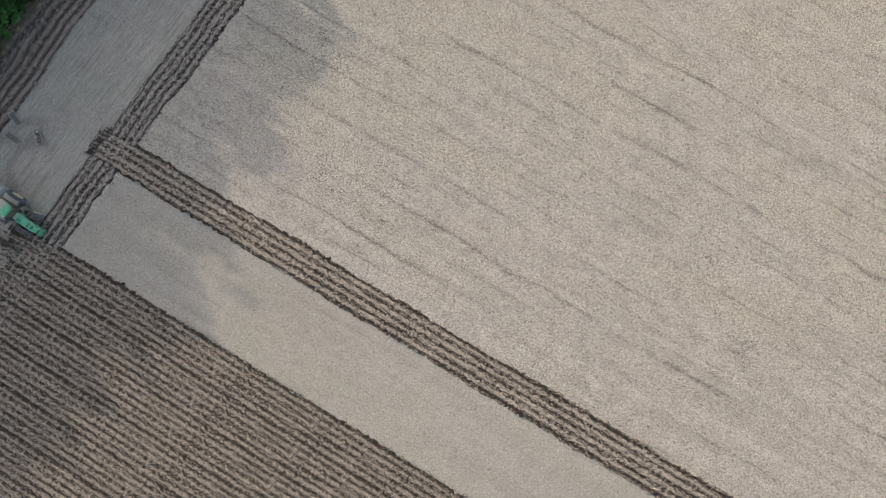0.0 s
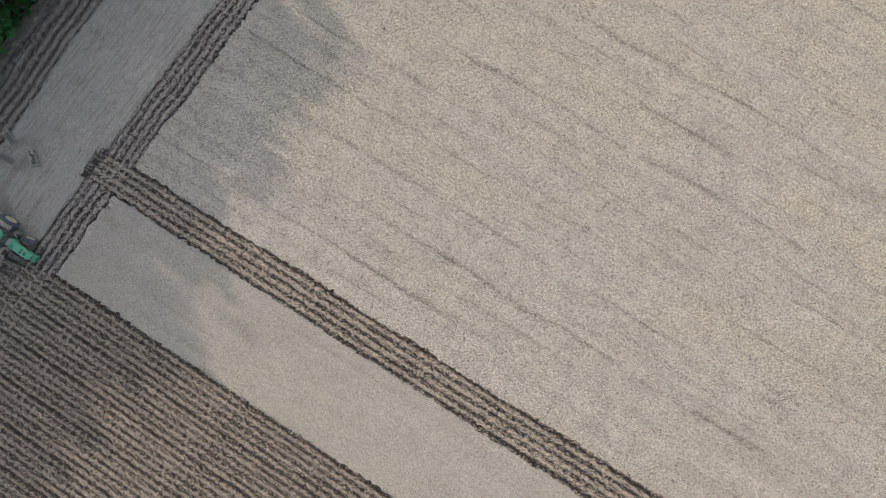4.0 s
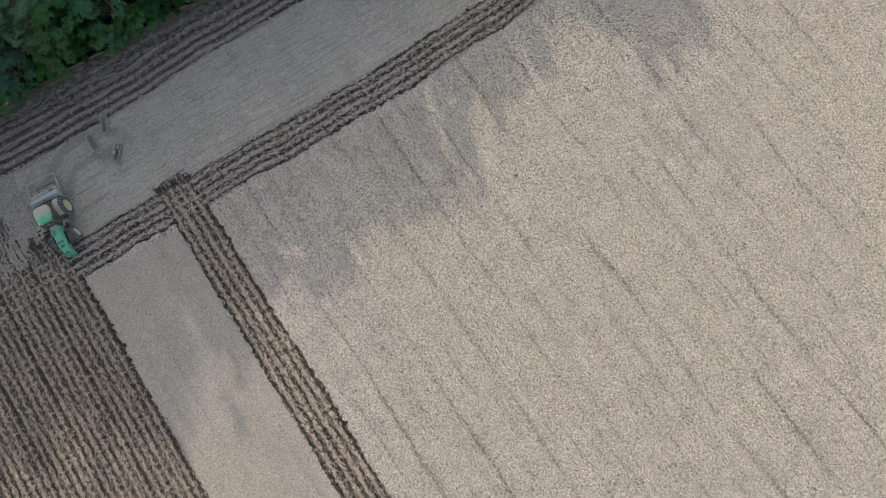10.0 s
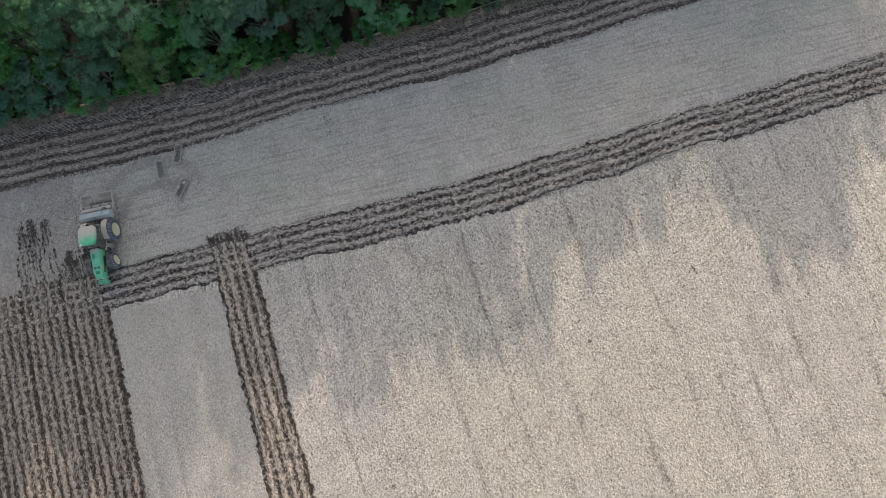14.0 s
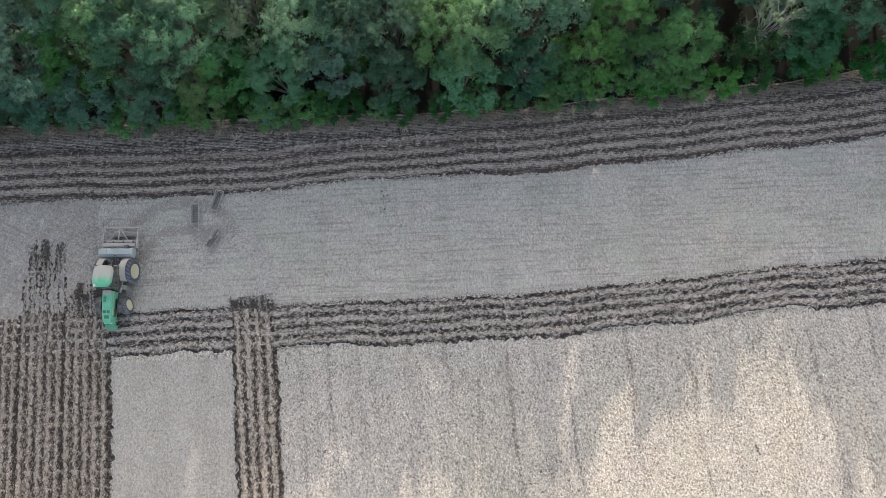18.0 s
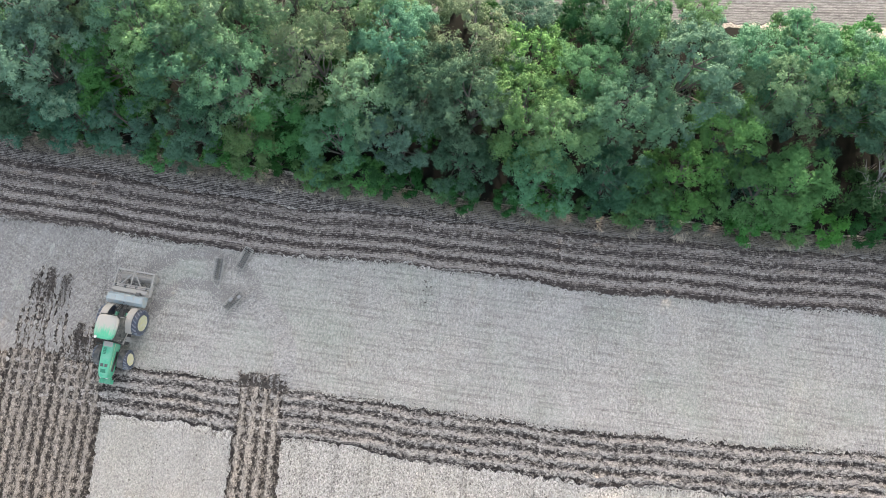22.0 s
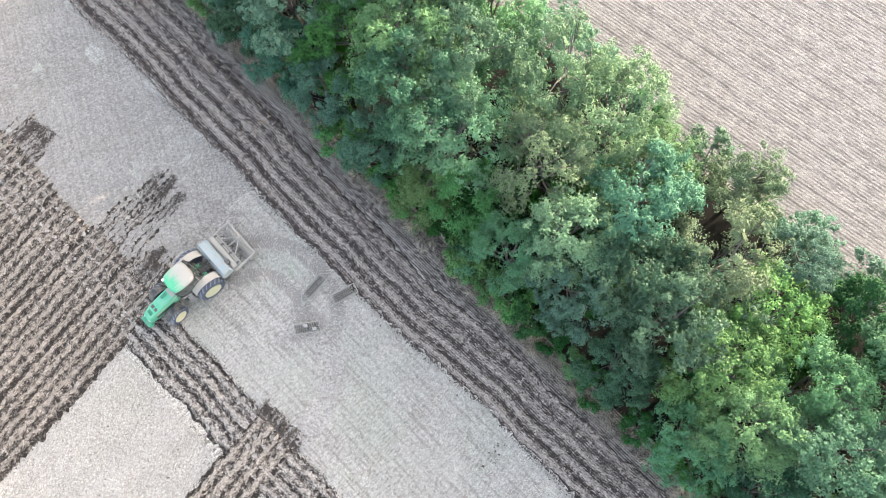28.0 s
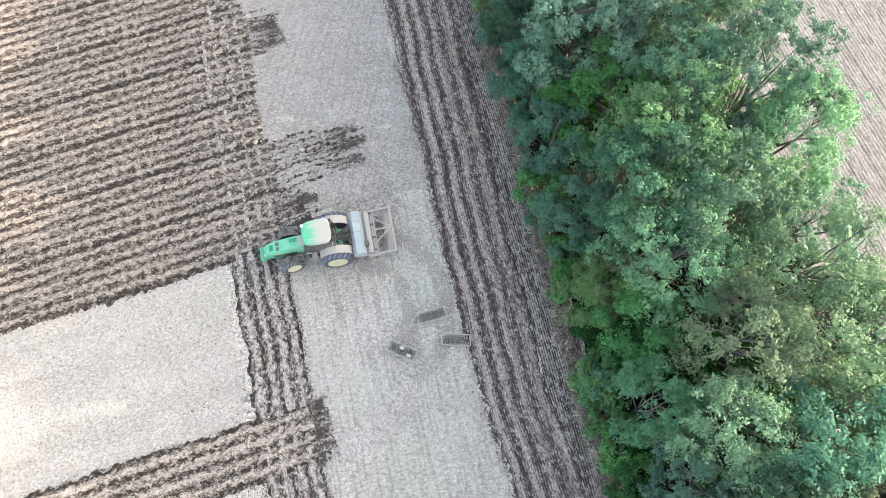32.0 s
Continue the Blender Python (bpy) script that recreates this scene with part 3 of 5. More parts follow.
def lifted_stripes(cx, width, y0, y1, seed):
    """Separate furrows running out where the plough was lifted, with stubble left between them."""
    rng = random.Random(seed)
    k = int(width / 0.372 / 2)
    for i in range(-k, k + 1):
        u = cx + i * 0.42 + rng.uniform(-0.06, 0.06)
        end = y1 - rng.uniform(0.0, 0.35) * (y1 - y0) * (0.4 + abs(i) / max(1, k))
        half = rng.uniform(0.12, 0.2)
        ploughed_strip("lifted_furrow", lambda s, u=u, e=rng.uniform(0, 6): u + 0.06 * math.sin(s * 1.3 + e), lambda s, h=half: h, y0, end, M_PLOUGH_FRESH, "y", 0.744, 0.05, 0.08, seed * 50 + i + 20, "ragged furrow of dark earth running out into the stubble", 0.2, 0.026, 0.6)


lifted_stripes(-34.0, 3.3, 4.8, 11.9, 1)
lifted_stripes(-30.4, 3.3, 4.8, 8.2, 2)
lifted_stripes(-44.6, 3.3, 4.6, 7.9, 3)
lifted_stripes(-16.8, 3.0, 4.6, 6.7, 4)


def edge_spots(s0, s1, edge, spread, count, rng, along="x", out=1.0):
    """Places along an edge line, thinning outwards."""
    s = rng.uniform(s0, s1, count)
    k = 0.5 + 0.5 * np.sin(s * 0.9 + 2) * np.sin(s * 0.37)
    s = s[rng.random(count) < 0.25 + 0.75 * k]
    e = np.array([edge(a) for a in s]) + out * (rng.exponential(spread, len(s)) - spread * 0.8)
    z = rng.uniform(0.0, 0.05, len(s))
    return np.stack([s, e, z], 1) if along == "x" else np.stack([e + lean(s), s, z], 1)


def lumps_of_earth():
    rng = np.random.default_rng(77)
    sets = [edge_spots(-70, 58, b1_top, 0.1, 6000, rng), edge_spots(-70, 58, b1_bot, 0.08, 3000, rng, out=-1.0),
            edge_spots(-70, 58, b2_bot, 0.09, 6000, rng, out=-1.0),
            edge_spots(-88, 6, lambda s: -15.1, 0.09, 6500, rng, "y"), edge_spots(-88, 6, lambda s: -18.5, 0.07, 2200, rng, "y", -1.0),
            edge_spots(-93, 7, lambda s: -28.5, 0.1, 6500, rng, "y")]
    clods("earth_clods", np.concatenate(sets), M_CLOD, 78, "dark loose clods along the plough edges")
    heaps = []
    for x, y, w, h, n in ((-30.5, 6.2, 1.5, 1.7, 1900), (-34.4, 9.6, 1.6, 2.4, 1300), (-44.9, 6.2, 1.6, 1.6, 1200), (-17.1, 5.2, 1.6, 1.2, 900), (-33.5, 4.0, 4.5, 1.0, 1500)):
        # lines of clods along the tines, each ending at its own place
        lines = rng.uniform(-w, w, int(w * 5))
        tops = rng.uniform(0.35, 1.0, len(lines)) * h
        k = rng.integers(0, len(lines), n)
        dy = tops[k] * (1 - rng.exponential(0.8, n))
        heaps.append(np.stack([x + lines[k] + rng.normal(0, 0.16, n) + lean(y + dy) - lean(y), y + np.maximum(dy, -h * 1.4), rng.uniform(0, 0.08, n)], 1))
    clods("earth_heaps", np.concatenate(heaps), M_CLOD, 79, "dark heaps of turned clods where the plough was lifted", (0.02, 0.065))
    marks = []
    for x, y, n, w in ((6.6, -7.3, 45, 0.9), (11.4, -10.2, 12, 0.12), (21.2, -6.5, 5, 0.12), (26.0, -21.6, 5, 0.15), (25.3, -26.0, 6, 0.2), (-6.2, -23.4, 40, 1.3), (-6.4, -16.2, 18, 0.8), (6.8, -38.2, 22, 0.4),
                       (18.1, -46.2, 22, 0.8), (-0.7, -33.4, 16, 0.8), (10.2, -54.1, 22, 0.6), (4.4, -62.2, 50, 1.1), (-6.3, 14.0, 14, 0.5)):
        marks.append(np.stack([rng.normal(x, w * 0.6, n), rng.normal(y, w, n), np.full(n, 0.01)], 1))
    clods("clod_clusters", np.concatenate(marks), M_CLOD, 80, "dark clods and weed roots lying together on the stubble", (0.03, 0.085))
    n = 9500
    ys = 1.0 - 80.0 * rng.random(n) ** 1.3
    clods("scattered_clods", np.stack([rng.uniform(-27, 48, n), ys, np.full(n, 0.0)], 1), M_CLOD, 81, "small dark clods scattered over the stubble", (0.022, 0.07))


lumps_of_earth()


def worn_patch(name, cx, cy, rx, ry, turn, seed, label):
    """An irregular trampled patch on the stubble."""
    rng = random.Random(seed)
    n, rings = 56, 5
    k1, k2, k3 = rng.uniform(0, 6), rng.uniform(0, 6), rng.uniform(0, 6)
    verts, faces = [(0, 0, 0.02)], []
    for r in range(1, rings + 1):
        for i in range(n):
            a = 2 * math.pi * i / n
            w = (1 + 0.16 * math.sin(2 * a + k1) + 0.1 * math.sin(5 * a + k2) + 0.05 * math.sin(11 * a + k3) + rng.uniform(-0.03, 0.03)) * r / rings
            verts.append((rx * w * math.cos(a), ry * w * math.sin(a), 0.022 if r < rings else -0.01))
    for i in range(n):
        faces.append((0, 1 + i, 1 + (i + 1) % n))
        for r in range(rings - 1):
            o = 1 + r * n
            faces.append((o + i, o + n + i, o + n + (i + 1) % n, o + (i + 1) % n))
    ob = mesh_object(name, verts, faces, M_WORN)
    ob.matrix_basis = pose(cx, cy, 0, 0, 0, turn)
    tagged(ob, label, "bare patch", kind="structure")


worn_patch("worn_patch", -30.2, 10.8, 1.8, 3.0, 10, 3, "greyish trampled patch of thin stubble on the headland")


def tyre_tracks():
    """Chevron prints of turning wheels, as one mesh."""
    rng = np.random.default_rng(91)
    centre = Vector((-23.24, 9.1, 0))
    verts, faces = [], []

    def chevron(x, y, a, w):
        for s in (-1, 1):
            d = 0.045
            p0 = (x + rng.normal(0, 0.015), y + rng.normal(0, 0.015))
            p1 = (p0[0] - s * math.sin(a) * w - math.cos(a) * w * 0.7, p0[1] + s * math.cos(a) * w - math.sin(a) * w * 0.7)
            nx, ny = -(p1[1] - p0[1]), p1[0] - p0[0]
            k = d / math.hypot(nx, ny)
            nx, ny = nx * k, ny * k
            o = len(verts)
            verts.extend([(p0[0] - nx, p0[1] - ny, 0.03), (p1[0] - nx, p1[1] - ny, 0.03), (p1[0] + nx, p1[1] + ny, 0.03), (p0[0] + nx, p0[1] + ny, 0.03),
                          ((p0[0] + p1[0]) / 2, (p0[1] + p1[1]) / 2, 0.065)])
            faces.extend([(o, o + 1, o + 4), (o + 1, o + 2, o + 4), (o + 2, o + 3, o + 4), (o + 3, o, o + 4)])

    for radius, x0, x1, w in ((2.95, 20, 182, 0.34), (3.3, 40, 176, 0.28), (5.3, 30, 176, 0.34), (5.65, 50, 170, 0.28)):
        n = int(radius * radians(x1 - x0) / 0.19)
        for k in range(n):
            if rng.random() < 0.14:
                continue
            a = radians(x0 + (x1 - x0) * k / n)
            chevron(centre.x + radius * math.cos(a), centre.y + radius * 0.98 * math.sin(a), a + math.pi / 2, w)
    tagged(mesh_object("tyre_tracks", verts, faces, M_PRINT), "curved chevron tyre prints pressed in the stubble", "tyre tracks", kind="stuff")


tyre_tracks()


M_STRAW = plain_material("loose_straw", (0.56, 0.505, 0.43), 0.8, dirt=(0.42, 0.37, 0.31), dust=0.5, spec=0.2)


def loose_straw():
    """Bent straws lying over the stubble, as one mesh."""
    rng = np.random.default_rng(55)
    n = 60000
    x, y = rng.uniform(-46, 34, n), rng.uniform(-34, 15.2, n)
    a = np.where(y > 5.5, rng.normal(0, 0.9, n), rng.normal(math.pi / 2 + 0.085, 0.9, n))
    u = x - lean(y)
    keep = ~(((u < -28.4) & (y < 8.3)) | ((u > -18.7) & (u < -14.9) & (y < 6.6)) | ((y > 1.6) & (y < 8.0)))
    x, y, a = x[keep], y[keep], a[keep]
    n = len(x)
    h, w = rng.uniform(0.05, 0.15, n), rng.uniform(0.006, 0.014, n)
    d = np.stack([np.cos(a), np.sin(a), np.zeros(n)], 1)
    side = np.stack([-np.sin(a), np.cos(a), np.zeros(n)], 1)
    p = np.stack([x, y, rng.uniform(0.03, 0.06, n)], 1)
    up = np.array([0, 0, 1.0]) * rng.uniform(0.0, 0.06, (n, 1))
    bend = side * rng.normal(0, 0.03, (n, 1))
    v = np.stack([p - d * h[:, None], p + side * w[:, None] + up + bend, p + d * h[:, None], p - side * w[:, None] + up + bend], 1).reshape(-1, 3)
    k = np.arange(n)[:, None] * 4
    tagged(mesh_object("loose_straw", v.tolist(), (k + np.array([[0, 3, 2, 1]])).tolist(), M_STRAW), "pale loose straws strewn over the stubble", "straw", kind="stuff")


loose_straw()


def turning_marks():
    """Scuffed arcs where the wheels turned on the headland."""
    rng = np.random.default_rng(17)
    for radius, width, a0, a1 in ((3.15, 0.75, 10, 178), (5.5, 0.7, 30, 174)):
        n, m = 90, 5
        a = np.radians(np.linspace(a0, a1, n))[:, None]
        q = np.linspace(-1, 1, m)[None]
        r = radius + q * width / 2 * (1 + smooth_noise((n, m), (2, 1), rng) * 0.45)
        z = np.full((n, m), 0.032)
        z[:, 0] = z[:, -1] = z[0] = z[-1] = -0.01
        v = np.stack([-23.24 + r * np.cos(a), 9.1 + 0.98 * r * np.sin(a), z], -1).reshape(-1, 3)
        ob = mesh_object("turning_mark", v.tolist(), grid_faces(n, m)[:, ::-1].tolist(), M_TRAMPLED)
        tagged(ob, "scuffed curved wheel mark in the stubble", "wheel mark", kind="structure")


    # the broad swath of the dragged rollers, from the strip's end round on to the headland
    n, m = 70, 9
    a = np.radians(np.linspace(-14, 112, n))[:, None]
    q = np.linspace(-1, 1, m)[None]
    r = 4.75 + q * 0.95 * (1 + smooth_noise((n, m), (3, 2), rng) * 0.22)
    z = 0.026 + np.zeros((n, m))
    z[:, 0] = z[:, -1] = z[0] = z[-1] = -0.01
    v = np.stack([-20.5 + r * np.cos(a), 6.8 + r * np.sin(a), z], -1).reshape(-1, 3)
    ob = mesh_object("roller_swath", v.tolist(), grid_faces(n, m)[:, ::-1].tolist(), M_TRAMPLED)
    tagged(ob, "curved swath of stubble flattened by the dragged rollers", "wheel mark", kind="structure")


turning_marks()


# ---- trees ----
def tube(bm, a, b, ra, rb, sides=6):
    """A tapered limb from a to b."""
    a, b = Vector(a), Vector(b)
    q = (b - a).to_track_quat("Z", "Y")
    rings = []
    for p, r in ((a, ra), (b, rb)):
        rings.append([bm.verts.new(p + q @ Vector((r * math.cos(k * 2 * math.pi / sides), r * math.sin(k * 2 * math.pi / sides), 0))) for k in range(sides)])
    for k in range(sides):
        bm.faces.new((rings[0][k], rings[0][(k + 1) % sides], rings[1][(k + 1) % sides], rings[1][k]))
    bm.faces.new(rings[1])


def crown_mesh(name, seed, height, radius, boughs, tufts, leaves, leaf, low=0.1, loose=1.0):
    """Boughs round an uneven dome, tufts on each bough, leaves on each tuft; returns the mesh and the bough centres."""
    rng = np.random.default_rng(seed)
    lob_a = rng.uniform(0, 2 * math.pi, rng.integers(3, 5))
    cs = []
    for b in range(boughs):
        k = ((b + rng.uniform(0.0, 1.0)) / boughs) ** 0.8
        th = b * 2.4 + rng.normal(0, 0.35)
        prof = math.sqrt(max(0.0, 1 - (max(0, k - 0.25) / 0.78) ** 2)) * (0.72 + 0.28 * min(1, k * 3))
        bulge = 0.72 + 0.36 * max(math.cos(th - a) for a in lob_a)
        rr = radius * prof * bulge * rng.uniform(0.62, 1.08)
        zz = low + (1 - low) * k
        cs.append((rr * math.cos(th), rr * math.sin(th), height * (0.1 + 0.84 * zz) + rng.normal(0, 0.3)))
    cs = np.array(cs)
    br = rng.uniform(0.22, 0.38, boughs) * radius * 0.85
    # tufts lie over the outer and upper side of their bough
    bi = np.repeat(np.arange(boughs), tufts)
    out = cs * np.array([1, 1, 0.0])
    out /= np.maximum(np.linalg.norm(out, axis=1), 0.3)[:, None]
    out[:, 2] = 0.55
    m = boughs * tufts
    d = rng.normal(size=(m, 3)) + out[bi] * 0.85
    d /= np.linalg.norm(d, axis=1)[:, None]
    reach = rng.uniform(0.55, 1.0, m) + (rng.random(m) < 0.16) * rng.uniform(0.2, 0.6, m) * loose
    tc = cs[bi] + d * (br[bi] * reach)[:, None] * np.array([1.15, 1.15, 0.72])
    tr = rng.uniform(0.13, 0.30, m) * (0.85 + 0.2 * loose)
    n = m * leaves
    ti = np.repeat(np.arange(m), leaves)
    e = rng.normal(size=(n, 3)) + d[ti] * 0.5
    e[:, 2] += 0.35
    e /= np.linalg.norm(e, axis=1)[:, None]
    p = tc[ti] + e * (tr[ti] * rng.uniform(0.25, 1.25, n))[:, None] * np.array([1.2, 1.2, 0.7])
    # each leaf: a folded blade facing outward and up, with jitter
    nrm = e + rng.normal(0, 0.3, (n, 3)) + np.array([0, 0, 0.5])
    nrm /= np.linalg.norm(nrm, axis=1)[:, None]
    t = np.cross(nrm, rng.normal(size=(n, 3)))
    t /= np.linalg.norm(t, axis=1)[:, None]
    b = np.cross(nrm, t)
    L = (leaf * rng.uniform(0.6, 1.5, n))[:, None]
    v = np.stack([p - t * L, p + t * L * 0.8 + b * L * 0.55, p + t * L * 0.55 - b * L * 0.6 - nrm * L * 0.2], 1)
    # broad shaded leaves fill the inside of each bough and of the crown
    k = boughs * 24
    ki = np.repeat(np.arange(boughs), 24)
    h = rng.normal(size=(k, 3))
    h /= np.linalg.norm(h, axis=1)[:, None]
    p = cs[ki] * np.array([0.93, 0.93, 0.96]) + h * (br[ki] * rng.uniform(0.05, 0.5, k))[:, None] * np.array([1.1, 1.1, 0.7])
    t = np.cross(h + np.array([0, 0, 1.2]), rng.normal(size=(k, 3)))
    t /= np.linalg.norm(t, axis=1)[:, None]
    b = np.cross(t, h + np.array([0, 0, 1.2]))
    b /= np.linalg.norm(b, axis=1)[:, None]
    L = rng.uniform(0.10, 0.19, k)[:, None] * min(1.0, radius / 2.2)
    v = np.concatenate([v, np.stack([p - t * L, p + t * L * 0.7 + b * L * 0.7, p + t * L * 0.5 - b * L * 0.8], 1)])
    f = np.arange(len(v) * 3).reshape(-1, 3)
    me = bpy.data.meshes.new(name)
    me.from_pydata(v.reshape(-1, 3).tolist(), [], f.tolist())
    me.update()
    return me, cs


def wood_mesh(seed, height, centres, radius, twigs=16, bare=False):
    rng = random.Random(seed)
    bm = bmesh.new()
    p, r = Vector((0, 0, -0.1)), 0.05 + height * 0.014
    path = [p]
    for k in range(4):
        q = Vector((rng.uniform(-0.2, 0.2), rng.uniform(-0.2, 0.2), height * 0.19)) + path[-1]
        tube(bm, path[-1], q, r * (1 - k * 0.2), r * (0.8 - k * 0.2), 7)
        path.append(q)
    pick = list(range(len(centres)))
    rng.shuffle(pick)
    for i in pick[:twigs]:
        c = Vector(centres[i])
        a = path[1 + rng.randrange(4)]
        if a.z > c.z:
            a = path[1]
        m = a.lerp(c, 0.55) + Vector((rng.uniform(-0.2, 0.2), rng.uniform(-0.2, 0.2), 0.2))
        tube(bm, a, m, r * 0.4, r * 0.22, 5)
        tube(bm, m, c, r * 0.22, 0.015, 4)
        if bare:
            for _ in range(5):
                e = c + Vector((rng.uniform(-1, 1), rng.uniform(-1, 1), rng.uniform(-0.1, 0.7))) * radius * 0.32
                tube(bm, m.lerp(c, rng.uniform(0.2, 1)), e, 0.026, 0.01, 3)
    return bm


def make_tree(name, kind, seed, height, radius, boughs, tufts, leaves, leaf, label, category="tree", bare=False, low=0.1, loose=1.0, bark=None, twigs=18):
    """A tree thing: an empty at its base with trunk and crown."""
    base = tagged(new(name), label, category, "tree belt")
    me, cs = crown_mesh(name + "_crown", seed, height, radius, boughs, tufts, leaves, leaf, low, loose)
    me.materials.append(LEAVES[kind])
    part("trunk", wood_mesh(seed, height, cs, radius, twigs, bare), bark or M_BARK, base)
    crown = new("crown", me)
    crown.parent = base
    return base


PROTO = {
    "blue": [make_tree("tree", "blue", 101 + i, 8.0, 2.6 + 0.2 * i, 26, 17, 44, 0.066, "dense blue-green deciduous tree in the belt", low=0.3) for i in range(3)],
    "deep": [make_tree("tree", "deep", 121 + i, 7.0, 2.4 + 0.2 * i, 26, 17, 44, 0.066, "dark green leafy tree in the belt", low=0.2) for i in range(2)],
    "pale": [make_tree("tree", "pale", 141 + i, 8.6, 2.5 + 0.2 * i, 28, 17, 34, 0.064, "tall pale green tree with a loose feathery crown", bare=True, low=0.32, loose=1.5) for i in range(2)],
    "bright": [make_tree("tree", "bright", 161 + i, 6.0, 2.3 + 0.2 * i, 26, 16, 38, 0.068, "bright yellow-green leafy tree at the edge of the belt", loose=1.3) for i in range(2)],
    "dry": [make_tree("tree", "dry", 181 + i, 8.0, 2.4, 24, 13, 28, 0.06, "thinning grey-green tree with bare branches", bare=True, low=0.3, loose=1.6) for i in range(2)],
    "bare": [make_tree("tree", "dry", 195, 8.0, 2.5, 30, 3, 9, 0.07, "nearly bare tree with grey branches and few leaves", bare=True, loose=1.2, bark=M_GREYBARK, twigs=30)],
    "dark": [make_tree("tree", "dark", 191, 7.0, 2.3, 34, 18, 36, 0.066, "round dark green tree with a dense crown", loose=0.4)],
    "bush": [make_tree("bush", "dark", 201, 2.6, 1.6, 14, 11, 22, 0.085, "low dark green bush among the trees", "bush", low=0.05),
             make_tree("bush", "bright", 202, 2.3, 1.5, 14, 11, 22, 0.085, "low bright green bush at the field edge", "bush", low=0.05),
             make_tree("bush", "blue", 203, 3.0, 1.8, 15, 11, 22, 0.085, "low blue-green bush among the trees", "bush", low=0.05)],
}
USED = set()


def plant(kind, i, x, y, scale, turn, squash=1.0):
    """Sets a copy of a prototype in the ground; the first use takes the prototype itself."""
    ob = PROTO[kind][i % len(PROTO[kind])]
    m = Matrix.LocRotScale((x, y, 0), Euler((0, 0, turn)), (scale, scale, scale * squash))
    if ob.name not in USED:
        USED.add(ob.name)
        ob.matrix_basis = m
        return ob
    made = copy_thing(ob, m)
    made.scale = (scale, scale, scale * squash)
    return made


def belt_top(x, y):
    """How tall the trees stand at a place in the belt; it is uneven, with a low stretch of young trees."""
    far = np.interp(x - 2.8, (-52, -41, -34, -26, -17, -10, -4, 1, 6, 10, 14, 18, 19.5, 24, 26, 30, 33, 35, 50), (-12, -15, -14.5, -16.5, -11.5, -9.5, -11, -10, -12, -10, -6.5, -5, -2, 0, -7, -10, -10, 1, 1))
    return min(12.6, max(5.0, (y - far) * 0.249))


